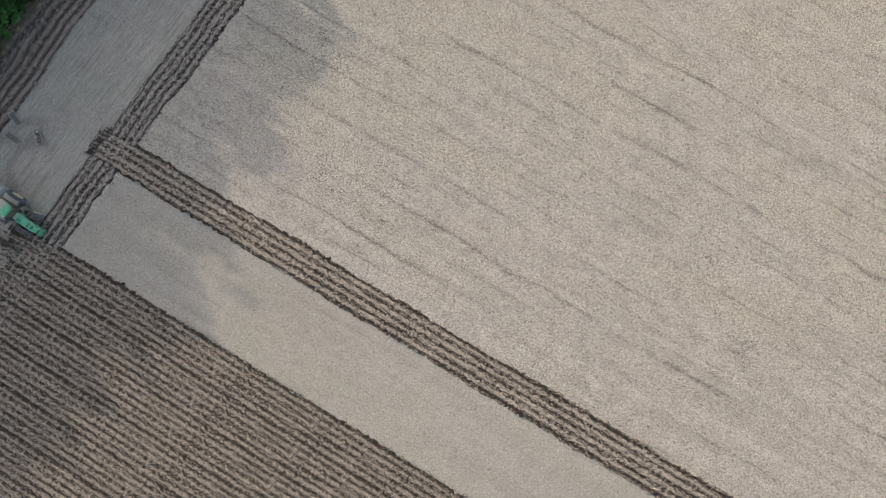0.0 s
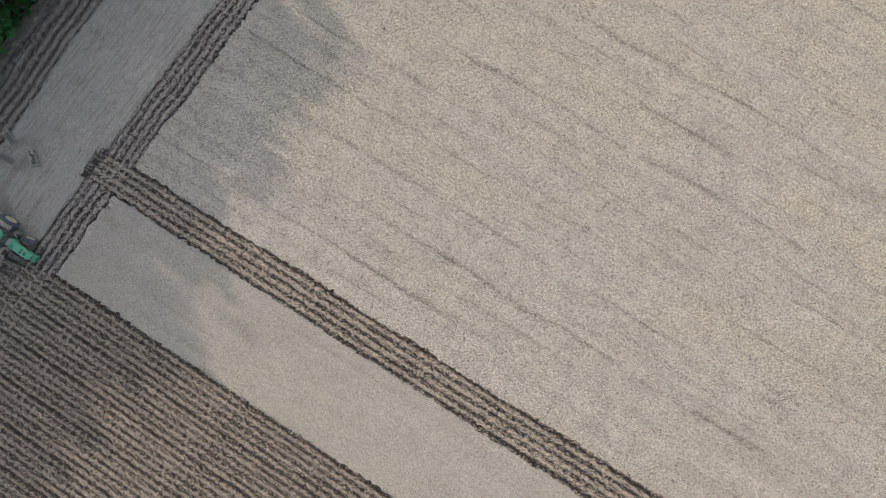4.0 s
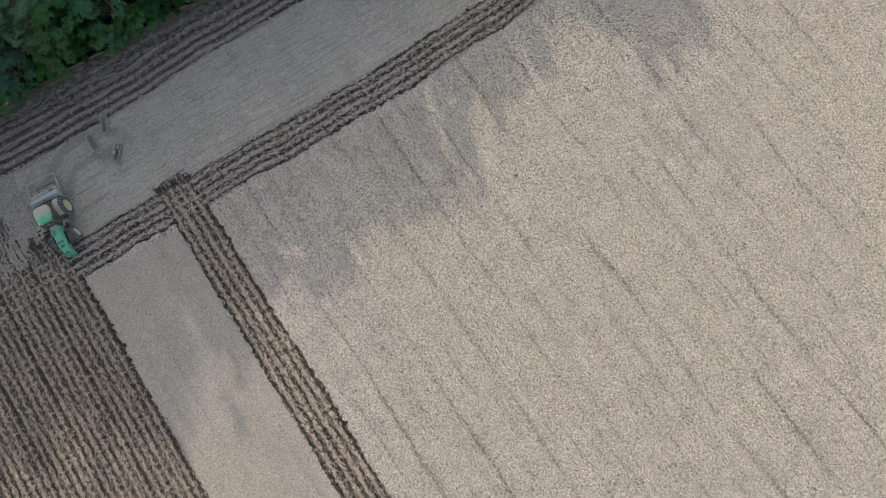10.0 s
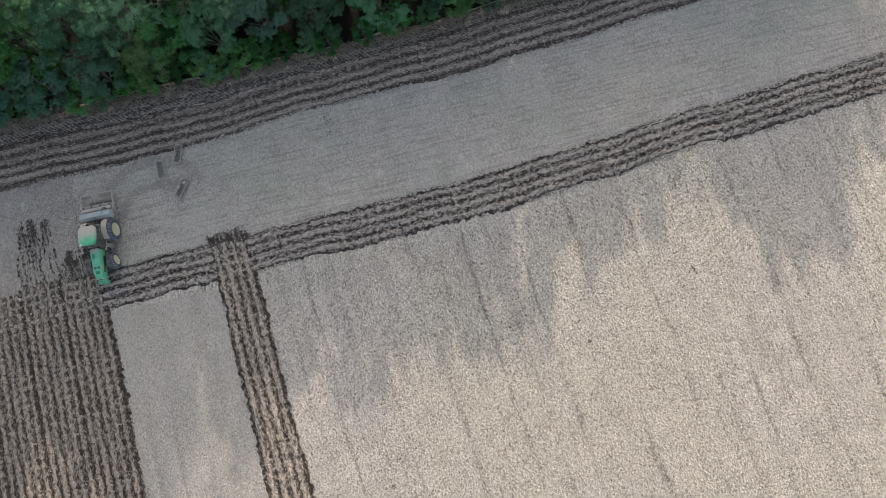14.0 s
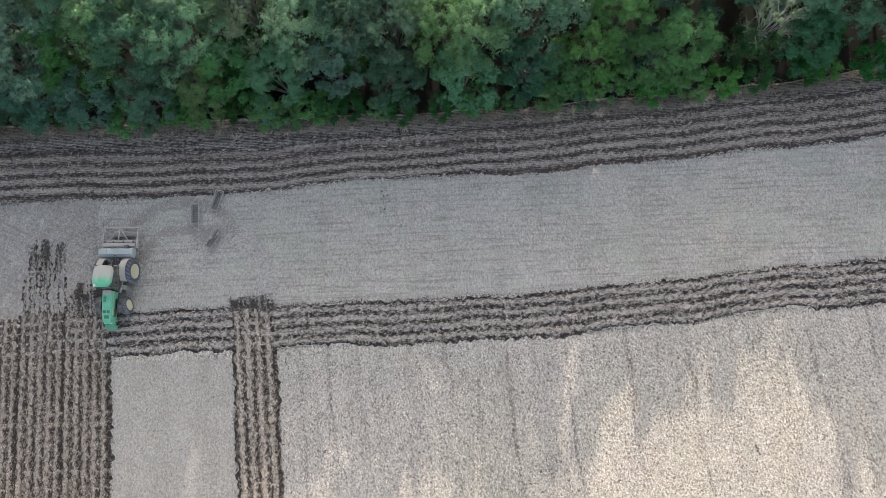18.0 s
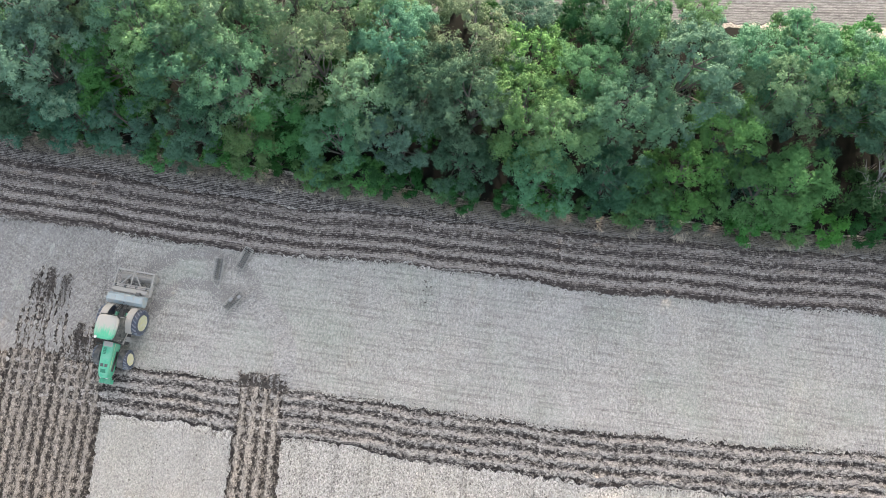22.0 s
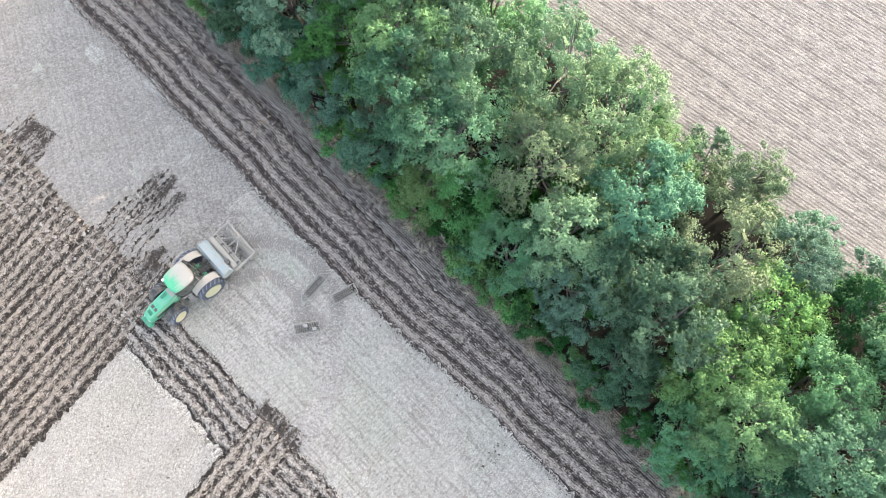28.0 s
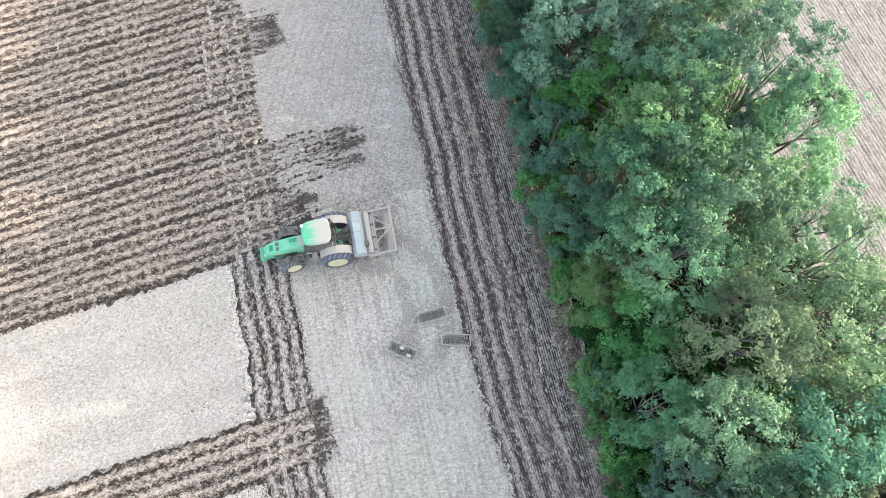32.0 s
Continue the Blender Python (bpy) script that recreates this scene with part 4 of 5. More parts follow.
def tree_belt():
    rng = random.Random(5)
    fixed = [  # kind, which, x, y, height
        ("pale", 0, 1.6, 25.4, 10.2), ("dark", 0, 3.4, 35.1, 8.2), ("bare", 0, -18.5, 29.2, 7.6), ("bare", 0, -11.6, 32.8, 7.4), ("bare", 0, -21.8, 25.0, 5.8), ("pale", 1, -20.8, 25.9, 9.4), ("bare", 0, 24.8, 25.9, 7.4), ("blue", 2, 31.0, 28.0, 10.8), ("blue", 1, 34.5, 27.0, 10.4),
        ("blue", 0, -10.9, 30.2, 9.0), ("blue", 1, 9.9, 30.3, 9.3), ("pale", 0, 15.8, 30.0, 8.3), ("bright", 0, 18.3, 24.7, 6.6), ("deep", 0, 28.2, 24.2, 5.4), ("bright", 1, 10.8, 24.3, 5.8),
        ("bright", 0, 8.5, 23.0, 4.6), ("deep", 0, -4.8, 23.2, 5.6), ("blue", 2, 0.8, 22.9, 6.0), ("bright", 0, -20.7, 22.9, 5.4), ("deep", 1, -25.3, 22.9, 5.6), ("blue", 0, -14.0, 23.4, 7.0),
        ("deep", 0, -34.4, 22.8, 6.0), ("deep", 1, -30.4, 23.0, 5.6), ("dry", 0, -15.7, 28.3, 8.8), ("dry", 1, -5.0, 30.8, 8.8), ("bright", 1, -1.2, 30.6, 7.3), ("pale", 1, -27.4, 27.5, 8.4),
        ("bright", 0, -18.2, 24.3, 6.3), ("blue", 1, -9.7, 24.1, 7.0), ("blue", 2, -5.0, 26.8, 8.0), ("bright", 1, 15.9, 23.8, 5.2), ("deep", 0, -7.4, 27.6, 7.0), ("bright", 0, 13.4, 28.0, 6.8),
        ("blue", 1, -35.8, 25.6, 8.0), ("bright", 1, -31.2, 26.2, 7.6), ("deep", 1, -38.2, 23.0, 6.0), ("blue", 0, 5.7, 27.4, 8.2), ("blue", 2, -23.4, 29.0, 9.0), ("deep", 1, -24.6, 25.8, 8.0), ("blue", 0, -36.6, 28.6, 9.0), ("dry", 0, -12.0, 33.6, 7.6), ("dry", 1, -18.4, 32.0, 8.0),
    ]
    tall = {"blue": 8.0, "deep": 7.0, "pale": 8.6, "bright": 6.0, "dry": 8.0, "dark": 7.0, "bare": 8.0}
    done = []
    for kind, which, x, y, top in fixed:
        if 24.8 < y < 33.5 and kind not in ("bare", "bright"):
            top = belt_top(x, y) * rng.uniform(0.95, 1.03)
        s = top / tall[kind]
        wide = max(0.85, min(1.2, s))
        plant(kind, which, x, y, wide, rng.uniform(0, 6.3), s / wide)
        done.append((x, y))
    for x, y in ((-16.1, 21.6), (-12.0, 21.9), (-27.8, 21.8)):
        plant("bush", 1, x, y, 1.05, rng.uniform(0, 6.3))
    y_rows = (23.4, 26.6, 29.8, 33.0, 35.2)
    for r, y0 in enumerate(y_rows):
        x = -54.0 + r * 1.3
        while x < 46:
            px, py = x + rng.uniform(-0.9, 0.9), y0 + (wood_lo(x) - 21.2) * (1 - r * 0.2) + rng.uniform(-0.9, 0.9)
            x += rng.uniform(3.2, 4.7) * (1.1 if r == 4 else 1.0)
            if any((px - a) ** 2 + (py - b) ** 2 < 2.6 ** 2 for a, b in done) or (12.5 < px < 28.0 and py < 27.8):
                continue
            done.append((px, py))
            k = rng.random()
            if r == 0:
                kind = "deep" if k < 0.55 else "blue" if k < 0.8 else "bright" if k < 0.92 else "pale"
                s = rng.uniform(0.75, 1.0)
            else:
                kind = "blue" if k < 0.5 else "pale" if k < 0.72 else "deep" if k < 0.86 else "dry" if k < 0.95 else "bright"
                s = rng.uniform(0.85, 1.12)
            squash = rng.uniform(0.9, 1.12)
            if r == 4:
                s *= 0.8
            elif r > 0:
                top = belt_top(px, py) * (rng.uniform(0.84, 0.99) if px > -14 else rng.uniform(0.92, 1.01))
                s = max(0.8, min(1.15, top / tall[kind])) * rng.uniform(0.94, 1.06)
                squash = top / tall[kind] / s
            plant(kind, rng.randrange(6), px, py, s, rng.uniform(0, 6.3), squash)
    x = -52.0
    while x < 44:
        plant("bush", rng.randrange(3), x, wood_lo(x) + rng.uniform(0.5, 1.1), rng.uniform(0.6, 1.05), rng.uniform(0, 6.3))
        x += rng.uniform(1.9, 3.4)
    for x, y in ((-13.9, 27.9), (-12.6, 28.8), (-15.2, 28.8), (-13.6, 29.8), (-17.9, 24.6), (-17.0, 25.8)):
        plant("bush", 0, x, y, 1.5, rng.uniform(0, 6.3))
    for y0 in (25.2, 31.4):
        x = -52.0 + rng.uniform(0, 2)
        while x < 40:
            plant("bush", (0, 2)[rng.randrange(2)], x, y0 + rng.uniform(-0.8, 0.8), rng.uniform(0.9, 1.5), rng.uniform(0, 6.3))
            x += rng.uniform(5.0, 9.0)
    x = -52.0
    while x < 44:
        plant("bush", rng.randrange(3), x, 37.3 + 0.05 * x + rng.uniform(-0.6, 0.6), rng.uniform(0.7, 1.2), rng.uniform(0, 6.3))
        x += rng.uniform(3.0, 6.5)


tree_belt()


def dry_tufts():
    """Leaning dry grass blades along the verge, as one mesh."""
    rng = np.random.default_rng(31)
    n = 26000
    x = rng.uniform(-54, 46, n)
    keep = rng.random(n) < 0.3 + 0.7 * (0.5 + 0.5 * np.sin(x * 0.8) * np.sin(x * 0.31 + 1))
    x = x[keep]
    n = len(x)
    y = np.array([wood_lo(a) for a in x]) + rng.normal(-0.2, 0.42, n)
    a, r = rng.uniform(-2.6, -0.5, n), rng.uniform(0.15, 0.55, n)
    d = np.stack([np.cos(a), np.sin(a)], 1)
    h = rng.uniform(0.1, 0.45, n)
    w = 0.013
    p = np.stack([x, y, np.full(n, 0.02)], 1)
    side = np.stack([-d[:, 1], d[:, 0], np.zeros(n)], 1) * w
    mid = p + np.concatenate([d * r[:, None] * 0.45, h[:, None]], 1)
    tip = p + np.concatenate([d * r[:, None], h[:, None] * 0.8], 1)
    v = np.stack([p - side, p + side, mid + side * 0.8, mid - side * 0.8, tip], 1).reshape(-1, 3)
    k = np.arange(n)[:, None] * 5
    faces = (k + np.array([[0, 1, 2, 3]])).tolist() + (k + np.array([[3, 2, 4]])).tolist()
    tagged(mesh_object("dry_grass", v.tolist(), faces, M_DRY), "dry bleached grass leaning over the verge", "dry grass", kind="stuff")


dry_tufts()


def pale_tufts():
    """Fans of bleached grass at the foot of the trees, as one mesh."""
    rng = np.random.default_rng(37)
    verts, faces = [], []
    for x in np.concatenate([rng.uniform(-46, 36, 46), rng.uniform(8, 24, 14)]):
        y = wood_lo(x) + rng.normal(-0.25, 0.3)
        turn, count = rng.uniform(-2.3, -0.8), rng.integers(10, 26)
        for _ in range(count):
            a, r, h = turn + rng.normal(0, 0.45), rng.uniform(0.25, 0.6), rng.uniform(0.08, 0.35)
            px, py = x + rng.normal(0, 0.16), y + rng.normal(0, 0.1)
            dx, dy, w = math.cos(a), math.sin(a), rng.uniform(0.012, 0.022)
            o = len(verts)
            verts.extend([(px - dy * w, py + dx * w, 0.01), (px + dy * w, py - dx * w, 0.01),
                          (px + dx * r * 0.5 + dy * w, py + dy * r * 0.5 - dx * w, h), (px + dx * r * 0.5 - dy * w, py + dy * r * 0.5 + dx * w, h), (px + dx * r, py + dy * r, h * 0.8)])
            faces.extend([(o, o + 1, o + 2, o + 3), (o + 3, o + 2, o + 4)])
    tagged(mesh_object("bleached_grass", verts, faces, M_PALE_GRASS), "pale bleached grass tufts at the foot of the trees", "dry grass", kind="stuff")


pale_tufts()


# ---- tractor, cultivator and rollers ----
M_GREEN = plain_material("green_paint", (0.05, 0.37, 0.205), 0.4, dirt=(0.30, 0.40, 0.30), dust=0.5, scale=1.6)
M_DKGREEN = plain_material("dark_green_mesh", (0.02, 0.16, 0.09), 0.6, dirt=(0.1, 0.2, 0.13), dust=0.4)
M_DUSTY = plain_material("dusty_paint", (0.37, 0.335, 0.29), 0.85, dirt=(0.40, 0.36, 0.30), dust=0.6, spec=0.15)
M_BLUEGREY = plain_material("grey_blue_paint", (0.29, 0.345, 0.35), 0.65, dirt=(0.36, 0.33, 0.28), dust=0.75)
M_DARK = plain_material("dark_plastic", (0.025, 0.028, 0.03), 0.5, dust=0.35)
M_TYRE = plain_material("tyre_rubber", (0.055, 0.068, 0.10), 0.85, dirt=(0.20, 0.18, 0.16), dust=0.45, spec=0.2)
M_LUG = plain_material("dusty_tread", (0.15, 0.165, 0.195), 0.9, dirt=(0.26, 0.25, 0.235), dust=0.6, spec=0.15)
M_YELLOW = plain_material("yellow_rim_paint", (0.50, 0.465, 0.24), 0.6, dirt=(0.5, 0.47, 0.40), dust=0.9)
M_STEEL = plain_material("dusty_steel", (0.34, 0.315, 0.28), 0.75, 0.0, dirt=(0.42, 0.37, 0.31), dust=0.6)
M_IRON = plain_material("worn_iron", (0.11, 0.105, 0.10), 0.6, 0.3, dirt=(0.3, 0.27, 0.23), dust=0.5)
M_RING = plain_material("dusty_iron_ring", (0.30, 0.285, 0.26), 0.7, 0.0, dirt=(0.32, 0.29, 0.25), dust=0.6)
M_WHITE = plain_material("white_plastic", (0.5, 0.5, 0.48), 0.4, dust=0.15)
M_BLOCKS = plain_material("dusty_ballast", (0.40, 0.385, 0.36), 0.9, dirt=(0.3, 0.27, 0.24), dust=0.5, spec=0.1)
M_GLASS = plain_material("cab_glass", (0.03, 0.04, 0.04), 0.08, dust=0.4, spec=0.6)


def box(bm, x0, x1, y0, y1, z0, z1, bevel=0.0, turn=None):
    m = Matrix.Translation(((x0 + x1) / 2, (y0 + y1) / 2, (z0 + z1) / 2))
    r = bmesh.ops.create_cube(bm, size=1.0, matrix=(turn or Matrix()) @ m @ Matrix.Diagonal((x1 - x0, y1 - y0, z1 - z0, 1)))
    if bevel:
        es = list({e for v in r["verts"] for e in v.link_edges})
        bmesh.ops.bevel(bm, geom=es, offset=bevel, segments=2, affect="EDGES")


def bar(a, b, w, h=None):
    """A rectangular bar from a to b as a bmesh."""
    a, b = Vector(a), Vector(b)
    bm = bmesh.new()
    d = b - a
    q = d.to_track_quat("Z", "Y").to_matrix().to_4x4()
    box(bm, -w / 2, w / 2, -(h or w) / 2, (h or w) / 2, 0, d.length, min(w, h or w) * 0.15, Matrix.Translation(a) @ q)
    return bm


def lathe(profile, sides=28):
    """A body turned round the x axis from (x, radius) pairs."""
    bm = bmesh.new()
    rings = []
    for x, r in profile:
        rings.append([bm.verts.new((x, r * math.cos(k * 2 * math.pi / sides), r * math.sin(k * 2 * math.pi / sides))) for k in range(sides)])
    for a, b in zip(rings, rings[1:]):
        for k in range(sides):
            bm.faces.new((a[k], a[(k + 1) % sides], b[(k + 1) % sides], b[k]))
    bm.faces.new(rings[0][::-1])
    bm.faces.new(rings[-1])
    bmesh.ops.recalc_face_normals(bm, faces=bm.faces)
    return bm


def wheel(parent, x, y, r, w, side, steer=0.0):
    """Tyre with chevron lugs, and a dished rim."""
    hub = new("wheel")
    hub.parent = parent
    hub.matrix_basis = pose(x, y, r, 0, 0, steer)
    ri = r * 0.6
    bm = lathe([(-w * 0.42, ri), (-w * 0.5, ri * 1.25), (-w * 0.47, r * 0.9), (-w * 0.3, r * 0.965), (w * 0.3, r * 0.965), (w * 0.47, r * 0.9), (w * 0.5, ri * 1.25), (w * 0.42, ri)], 36)
    part("tyre", bm, M_TYRE, hub)
    bm = bmesh.new()
    n = 18
    for k in range(n):
        for s in (-1, 1):
            a = (k + (0.5 if s > 0 else 0)) * 2 * math.pi / n
            m = Matrix.Rotation(a, 4, "X") @ Matrix.Translation((s * w * 0.24, 0, r * 0.965)) @ Matrix.Rotation(s * radians(38), 4, "Z")
            box(bm, -w * 0.28, w * 0.28, -r * 0.036, r * 0.036, -r * 0.05, r * 0.045, 0.0, m)
    part("tread", bm, M_LUG, hub, "dusty chevron tread")
    o = side * w * 0.5
    bm = lathe([(o * 0.9, ri * 0.1), (o * 0.86, ri * 0.6), (o * 0.95, ri * 0.85), (o * 1.03, ri * 1.03), (o * 0.8, ri * 1.06), (o * -0.6, ri * 1.03)], 28)
    part("rim", bm, M_YELLOW, hub, "dusty yellow rim")
    bm = lathe([(o * 0.7, ri * 0.3), (o * 0.95, ri * 0.27), (o * 1.0, ri * 0.16)], 14)
    part("hub", bm, M_YELLOW, hub)
    return hub


def fender(parent, x0, x1, y, z, r, a0, a1, name, material):
    """A curved mudguard over a wheel."""
    bm = bmesh.new()
    n = 10
    rows = []
    for k in range(n + 1):
        a = radians(a0 + (a1 - a0) * k / n)
        rows.append([bm.verts.new((xx, y + rr * math.cos(a), z + rr * math.sin(a))) for xx, rr in ((x0, r), (x1, r), (x1, r - 0.05), (x0, r - 0.05))])
    for a, b in zip(rows, rows[1:]):
        for k in range(4):
            bm.faces.new((a[k], a[(k + 1) % 4], b[(k + 1) % 4], b[k]))
    bm.faces.new(rows[0])
    bm.faces.new(rows[-1][::-1])
    bmesh.ops.recalc_face_normals(bm, faces=bm.faces)
    return part(name, bm, material, parent)


def loft(sections):
    """A closed body through (y, half width bottom, half width top, z bottom, z top) sections along y."""
    bm = bmesh.new()
    rings = []
    for y, wb, wt, z0, z1 in sections:
        c = min(0.12, (z1 - z0) * 0.3)
        pts = [(-wb, z0), (wb, z0), (wb, z0 + (z1 - z0) * 0.6), (wt, z1 - c * 0.4), (wt - c, z1), (-wt + c, z1), (-wt, z1 - c * 0.4), (-wb, z0 + (z1 - z0) * 0.6)]
        rings.append([bm.verts.new((px, y, pz)) for px, pz in pts])
    for a, b in zip(rings, rings[1:]):
        for k in range(8):
            bm.faces.new((a[k], a[(k + 1) % 8], b[(k + 1) % 8], b[k]))
    bm.faces.new(rings[0][::-1])
    bm.faces.new(rings[-1])
    bmesh.ops.recalc_face_normals(bm, faces=bm.faces)
    return bm


def roof_material():
    n = Nodes("dusty_green_roof")
    p = n.pos()
    sep = n.node("ShaderNodeSeparateXYZ")
    n.put(sep.inputs[0], p)
    streak = n.noise(n.pos(0, (4.0, 0.9, 1.0)), 1.6, 5.0, 0.75)
    edge = n.math("ADD", sep.outputs[1], n.ramp(streak, 0.25, 0.75, -0.5, 0.5))
    dust = n.ramp(edge, 0.62, 1.32, 1.0, 0.08)
    col = n.mix(dust, (0.045, 0.36, 0.19), (0.36, 0.33, 0.285))
    return n.done(col, n.ramp(dust, 0, 1, 0.35, 0.9), spec=0.3)


def make_tractor(m):
    t = tagged(new("tractor"), "green farm tractor with dust-covered roof and yellow rims on stubble", "tractor")
    part("hood", loft([(1.75, 0.42, 0.40, 1.05, 1.95), (2.6, 0.43, 0.40, 0.95, 1.86), (3.7, 0.42, 0.38, 0.85, 1.66), (4.15, 0.36, 0.32, 0.85, 1.48), (4.3, 0.26, 0.24, 0.9, 1.3)]), M_GREEN, t)
    def hood_top(y):
        return float(np.interp(y, (1.75, 2.6, 3.7, 4.15), (1.95, 1.86, 1.66, 1.48)))

    def on_hood(name, x0, x1, y0, y1, lift, material, label=""):
        bm = bmesh.new()
        box(bm, x0, x1, y0, y1, -0.04, 0.0, 0.008)
        for v in bm.verts:
            v.co.z += hood_top(v.co.y) + lift
        return part(name, bm, material, t, label)

    for x0, x1 in ((-0.27, -0.04), (0.04, 0.27)):
        on_hood("hood_vent", x0, x1, 3.28, 3.5, 0.012, M_DARK, "dark intake slot across the hood")
    on_hood("hood_mesh", 0.03, 0.27, 2.15, 2.62, 0.008, M_DKGREEN, "dark green mesh panel in the hood")
    for k in range(4):
        on_hood("mesh_slat", 0.05, 0.25, 2.2 + 0.11 * k, 2.23 + 0.11 * k, 0.02, M_GREEN)
    on_hood("hood_mesh", -0.2, 0.2, 3.66, 3.92, 0.01, M_DKGREEN, "dark green mesh panel at the nose")
    on_hood("rear_panel", -0.33, 0.33, 1.72, 2.06, 0.01, M_DUSTY, "dusty panel in front of the cab")
    for x in (-0.32, 0.32):
        on_hood("hood_rib", x - 0.018, x + 0.018, 2.65, 3.98, 0.02, M_GREEN)
    on_hood("hood_rib", -0.32, 0.32, 3.96, 4.0, 0.02, M_GREEN)
    for sx in (-1, 1):
        bm = bmesh.new()
        box(bm, sx * 0.425 - 0.012, sx * 0.425 + 0.012, 2.3, 3.75, 1.05, 1.36, 0.005)
        part("side_grille", bm, M_DARK, t, "dark side intake of the hood")
        part("hood_stripe", bar((sx * 0.405, 1.8, 1.72), (sx * 0.40, 3.6, 1.5), 0.03, 0.05), M_YELLOW, t, "thin yellow hood stripe")
    bm = bmesh.new()
    box(bm, -0.2, 0.2, 4.26, 4.33, 0.92, 1.25, 0.02)
    part("front_grille", bm, M_DARK, t, "dark front grille")
    bm = bmesh.new()
    box(bm, -0.33, 0.33, 4.2, 4.4, 0.62, 1.08, 0.04)
    part("weight_carrier", bm, M_GREEN, t)
    for k in range(7):
        bm = bmesh.new()
        x = -0.36 + 0.12 * k
        box(bm, x - 0.05, x + 0.05, 4.36, 4.66, 0.52, 1.0 - 0.03 * (k % 2), 0.02)
        part("front_weight", bm, M_GREEN, t, "green front ballast plate")
    for sx in (-1, 1):
        bm = bmesh.new()
        box(bm, sx * 0.22 - 0.08, sx * 0.22 + 0.08, 4.2, 4.31, 1.2, 1.32, 0.02)
        part("headlight", bm, M_WHITE, t, "clear front headlight")
    bm = bmesh.new()
    box(bm, -0.28, 0.28, -0.6, 4.2, 0.6, 1.0, 0.08)
    box(bm, -0.35, 0.35, -0.8, 0.5, 0.6, 1.25, 0.08)
    part("chassis", bm, M_DARK, t)
    bm = lathe([(-0.95, 0.16), (-0.3, 0.16), (-0.3, 0.3), (0.3, 0.3), (0.3, 0.16), (0.95, 0.16)], 14)
    bmesh.ops.translate(bm, verts=bm.verts, vec=(0, 0, 0.95))
    part("rear_axle", bm, M_DARK, t)
    bm = bmesh.new()
    box(bm, -0.9, 0.9, 2.62, 2.88, 0.52, 0.78, 0.04)
    part("front_axle", bm, M_DARK, t)
    # cab
    part("cab_floor", loft([(-0.25, 0.78, 0.78, 1.0, 1.2), (1.75, 0.6, 0.6, 0.95, 1.2)]), M_DUSTY, t)
    for a, b in (((-0.76, -0.22, 1.2), (-0.72, -0.12, 2.75)), ((0.76, -0.22, 1.2), (0.72, -0.12, 2.75)), ((-0.55, 1.72, 1.2), (-0.66, 1.55, 2.75)), ((0.55, 1.72, 1.2), (0.66, 1.55, 2.75)), ((-0.8, 0.6, 1.2), (-0.76, 0.6, 2.75)), ((0.8, 0.6, 1.2), (0.76, 0.6, 2.75))):
        part("cab_pillar", bar(a, b, 0.07), M_DARK, t)
    for quad in (((-0.52, 1.71, 1.2), (0.52, 1.71, 1.2), (0.63, 1.55, 2.73), (-0.63, 1.55, 2.73)), ((-0.72, -0.21, 1.3), (0.72, -0.21, 1.3), (0.69, -0.12, 2.73), (-0.69, -0.12, 2.73)),
                 ((-0.56, 1.68, 1.2), (-0.79, 0.6, 1.2), (-0.75, 0.6, 2.73), (-0.66, 1.52, 2.73)), ((0.56, 1.68, 1.2), (0.79, 0.6, 1.2), (0.75, 0.6, 2.73), (0.66, 1.52, 2.73)),
                 ((-0.79, 0.6, 1.3), (-0.76, -0.18, 1.3), (-0.72, -0.1, 2.73), (-0.75, 0.6, 2.73)), ((0.79, 0.6, 1.3), (0.76, -0.18, 1.3), (0.72, -0.1, 2.73), (0.75, 0.6, 2.73))):
        bm = bmesh.new()
        vs = [Vector(p) for p in quad]
        nrm = (vs[1] - vs[0]).cross(vs[3] - vs[0]).normalized() * 0.012
        a, b = [bm.verts.new(p + nrm) for p in vs], [bm.verts.new(p - nrm) for p in vs]
        bm.faces.new(a)
        bm.faces.new(b[::-1])
        for k in range(4):
            bm.faces.new((a[k], b[k], b[(k + 1) % 4], a[(k + 1) % 4]))
        part("window_pane", bm, M_GLASS, t, "dark dusty cab glass")
    bm = bmesh.new()
    box(bm, -0.5, 0.5, 0.2, 0.75, 1.2, 1.55, 0.08)
    box(bm, -0.25, 0.25, 0.15, 0.3, 1.5, 2.1, 0.06)
    part("seat", bm, M_DARK, t)
    bm = bmesh.new()
    n_s = 24
    top, mid, low = [], [], []
    for k in range(n_s):
        a = 2 * math.pi * k / n_s
        c, s = math.cos(a), math.sin(a)
        px = 0.80 * math.copysign(abs(c) ** 0.45, c)
        py = 0.86 * math.copysign(abs(s) ** 0.45, s)
        px *= 1.0 - 0.10 * max(0, py)
        top.append(bm.verts.new((px * 0.86, 0.75 + py * 0.88, 2.98)))
        mid.append(bm.verts.new((px, 0.75 + py, 2.88)))
        low.append(bm.verts.new((px * 0.97, 0.75 + py * 0.98, 2.72)))
    cap = bm.verts.new((0, 0.75, 3.03))
    for k in range(n_s):
        j = (k + 1) % n_s
        bm.faces.new((cap, top[k], top[j]))
        bm.faces.new((top[k], mid[k], mid[j], top[j]))
        bm.faces.new((mid[k], low[k], low[j], mid[j]))
    bm.faces.new(low[::-1])
    bmesh.ops.recalc_face_normals(bm, faces=bm.faces)
    part("roof", bm, roof_material(), t, "green roof thick with pale dust at the back")
    bm = bmesh.new()
    bmesh.ops.create_uvsphere(bm, u_segments=14, v_segments=8, radius=0.11, matrix=Matrix.Translation((0.5, 1.52, 2.98)) @ Matrix.Diagonal((1, 1, 0.75, 1)))
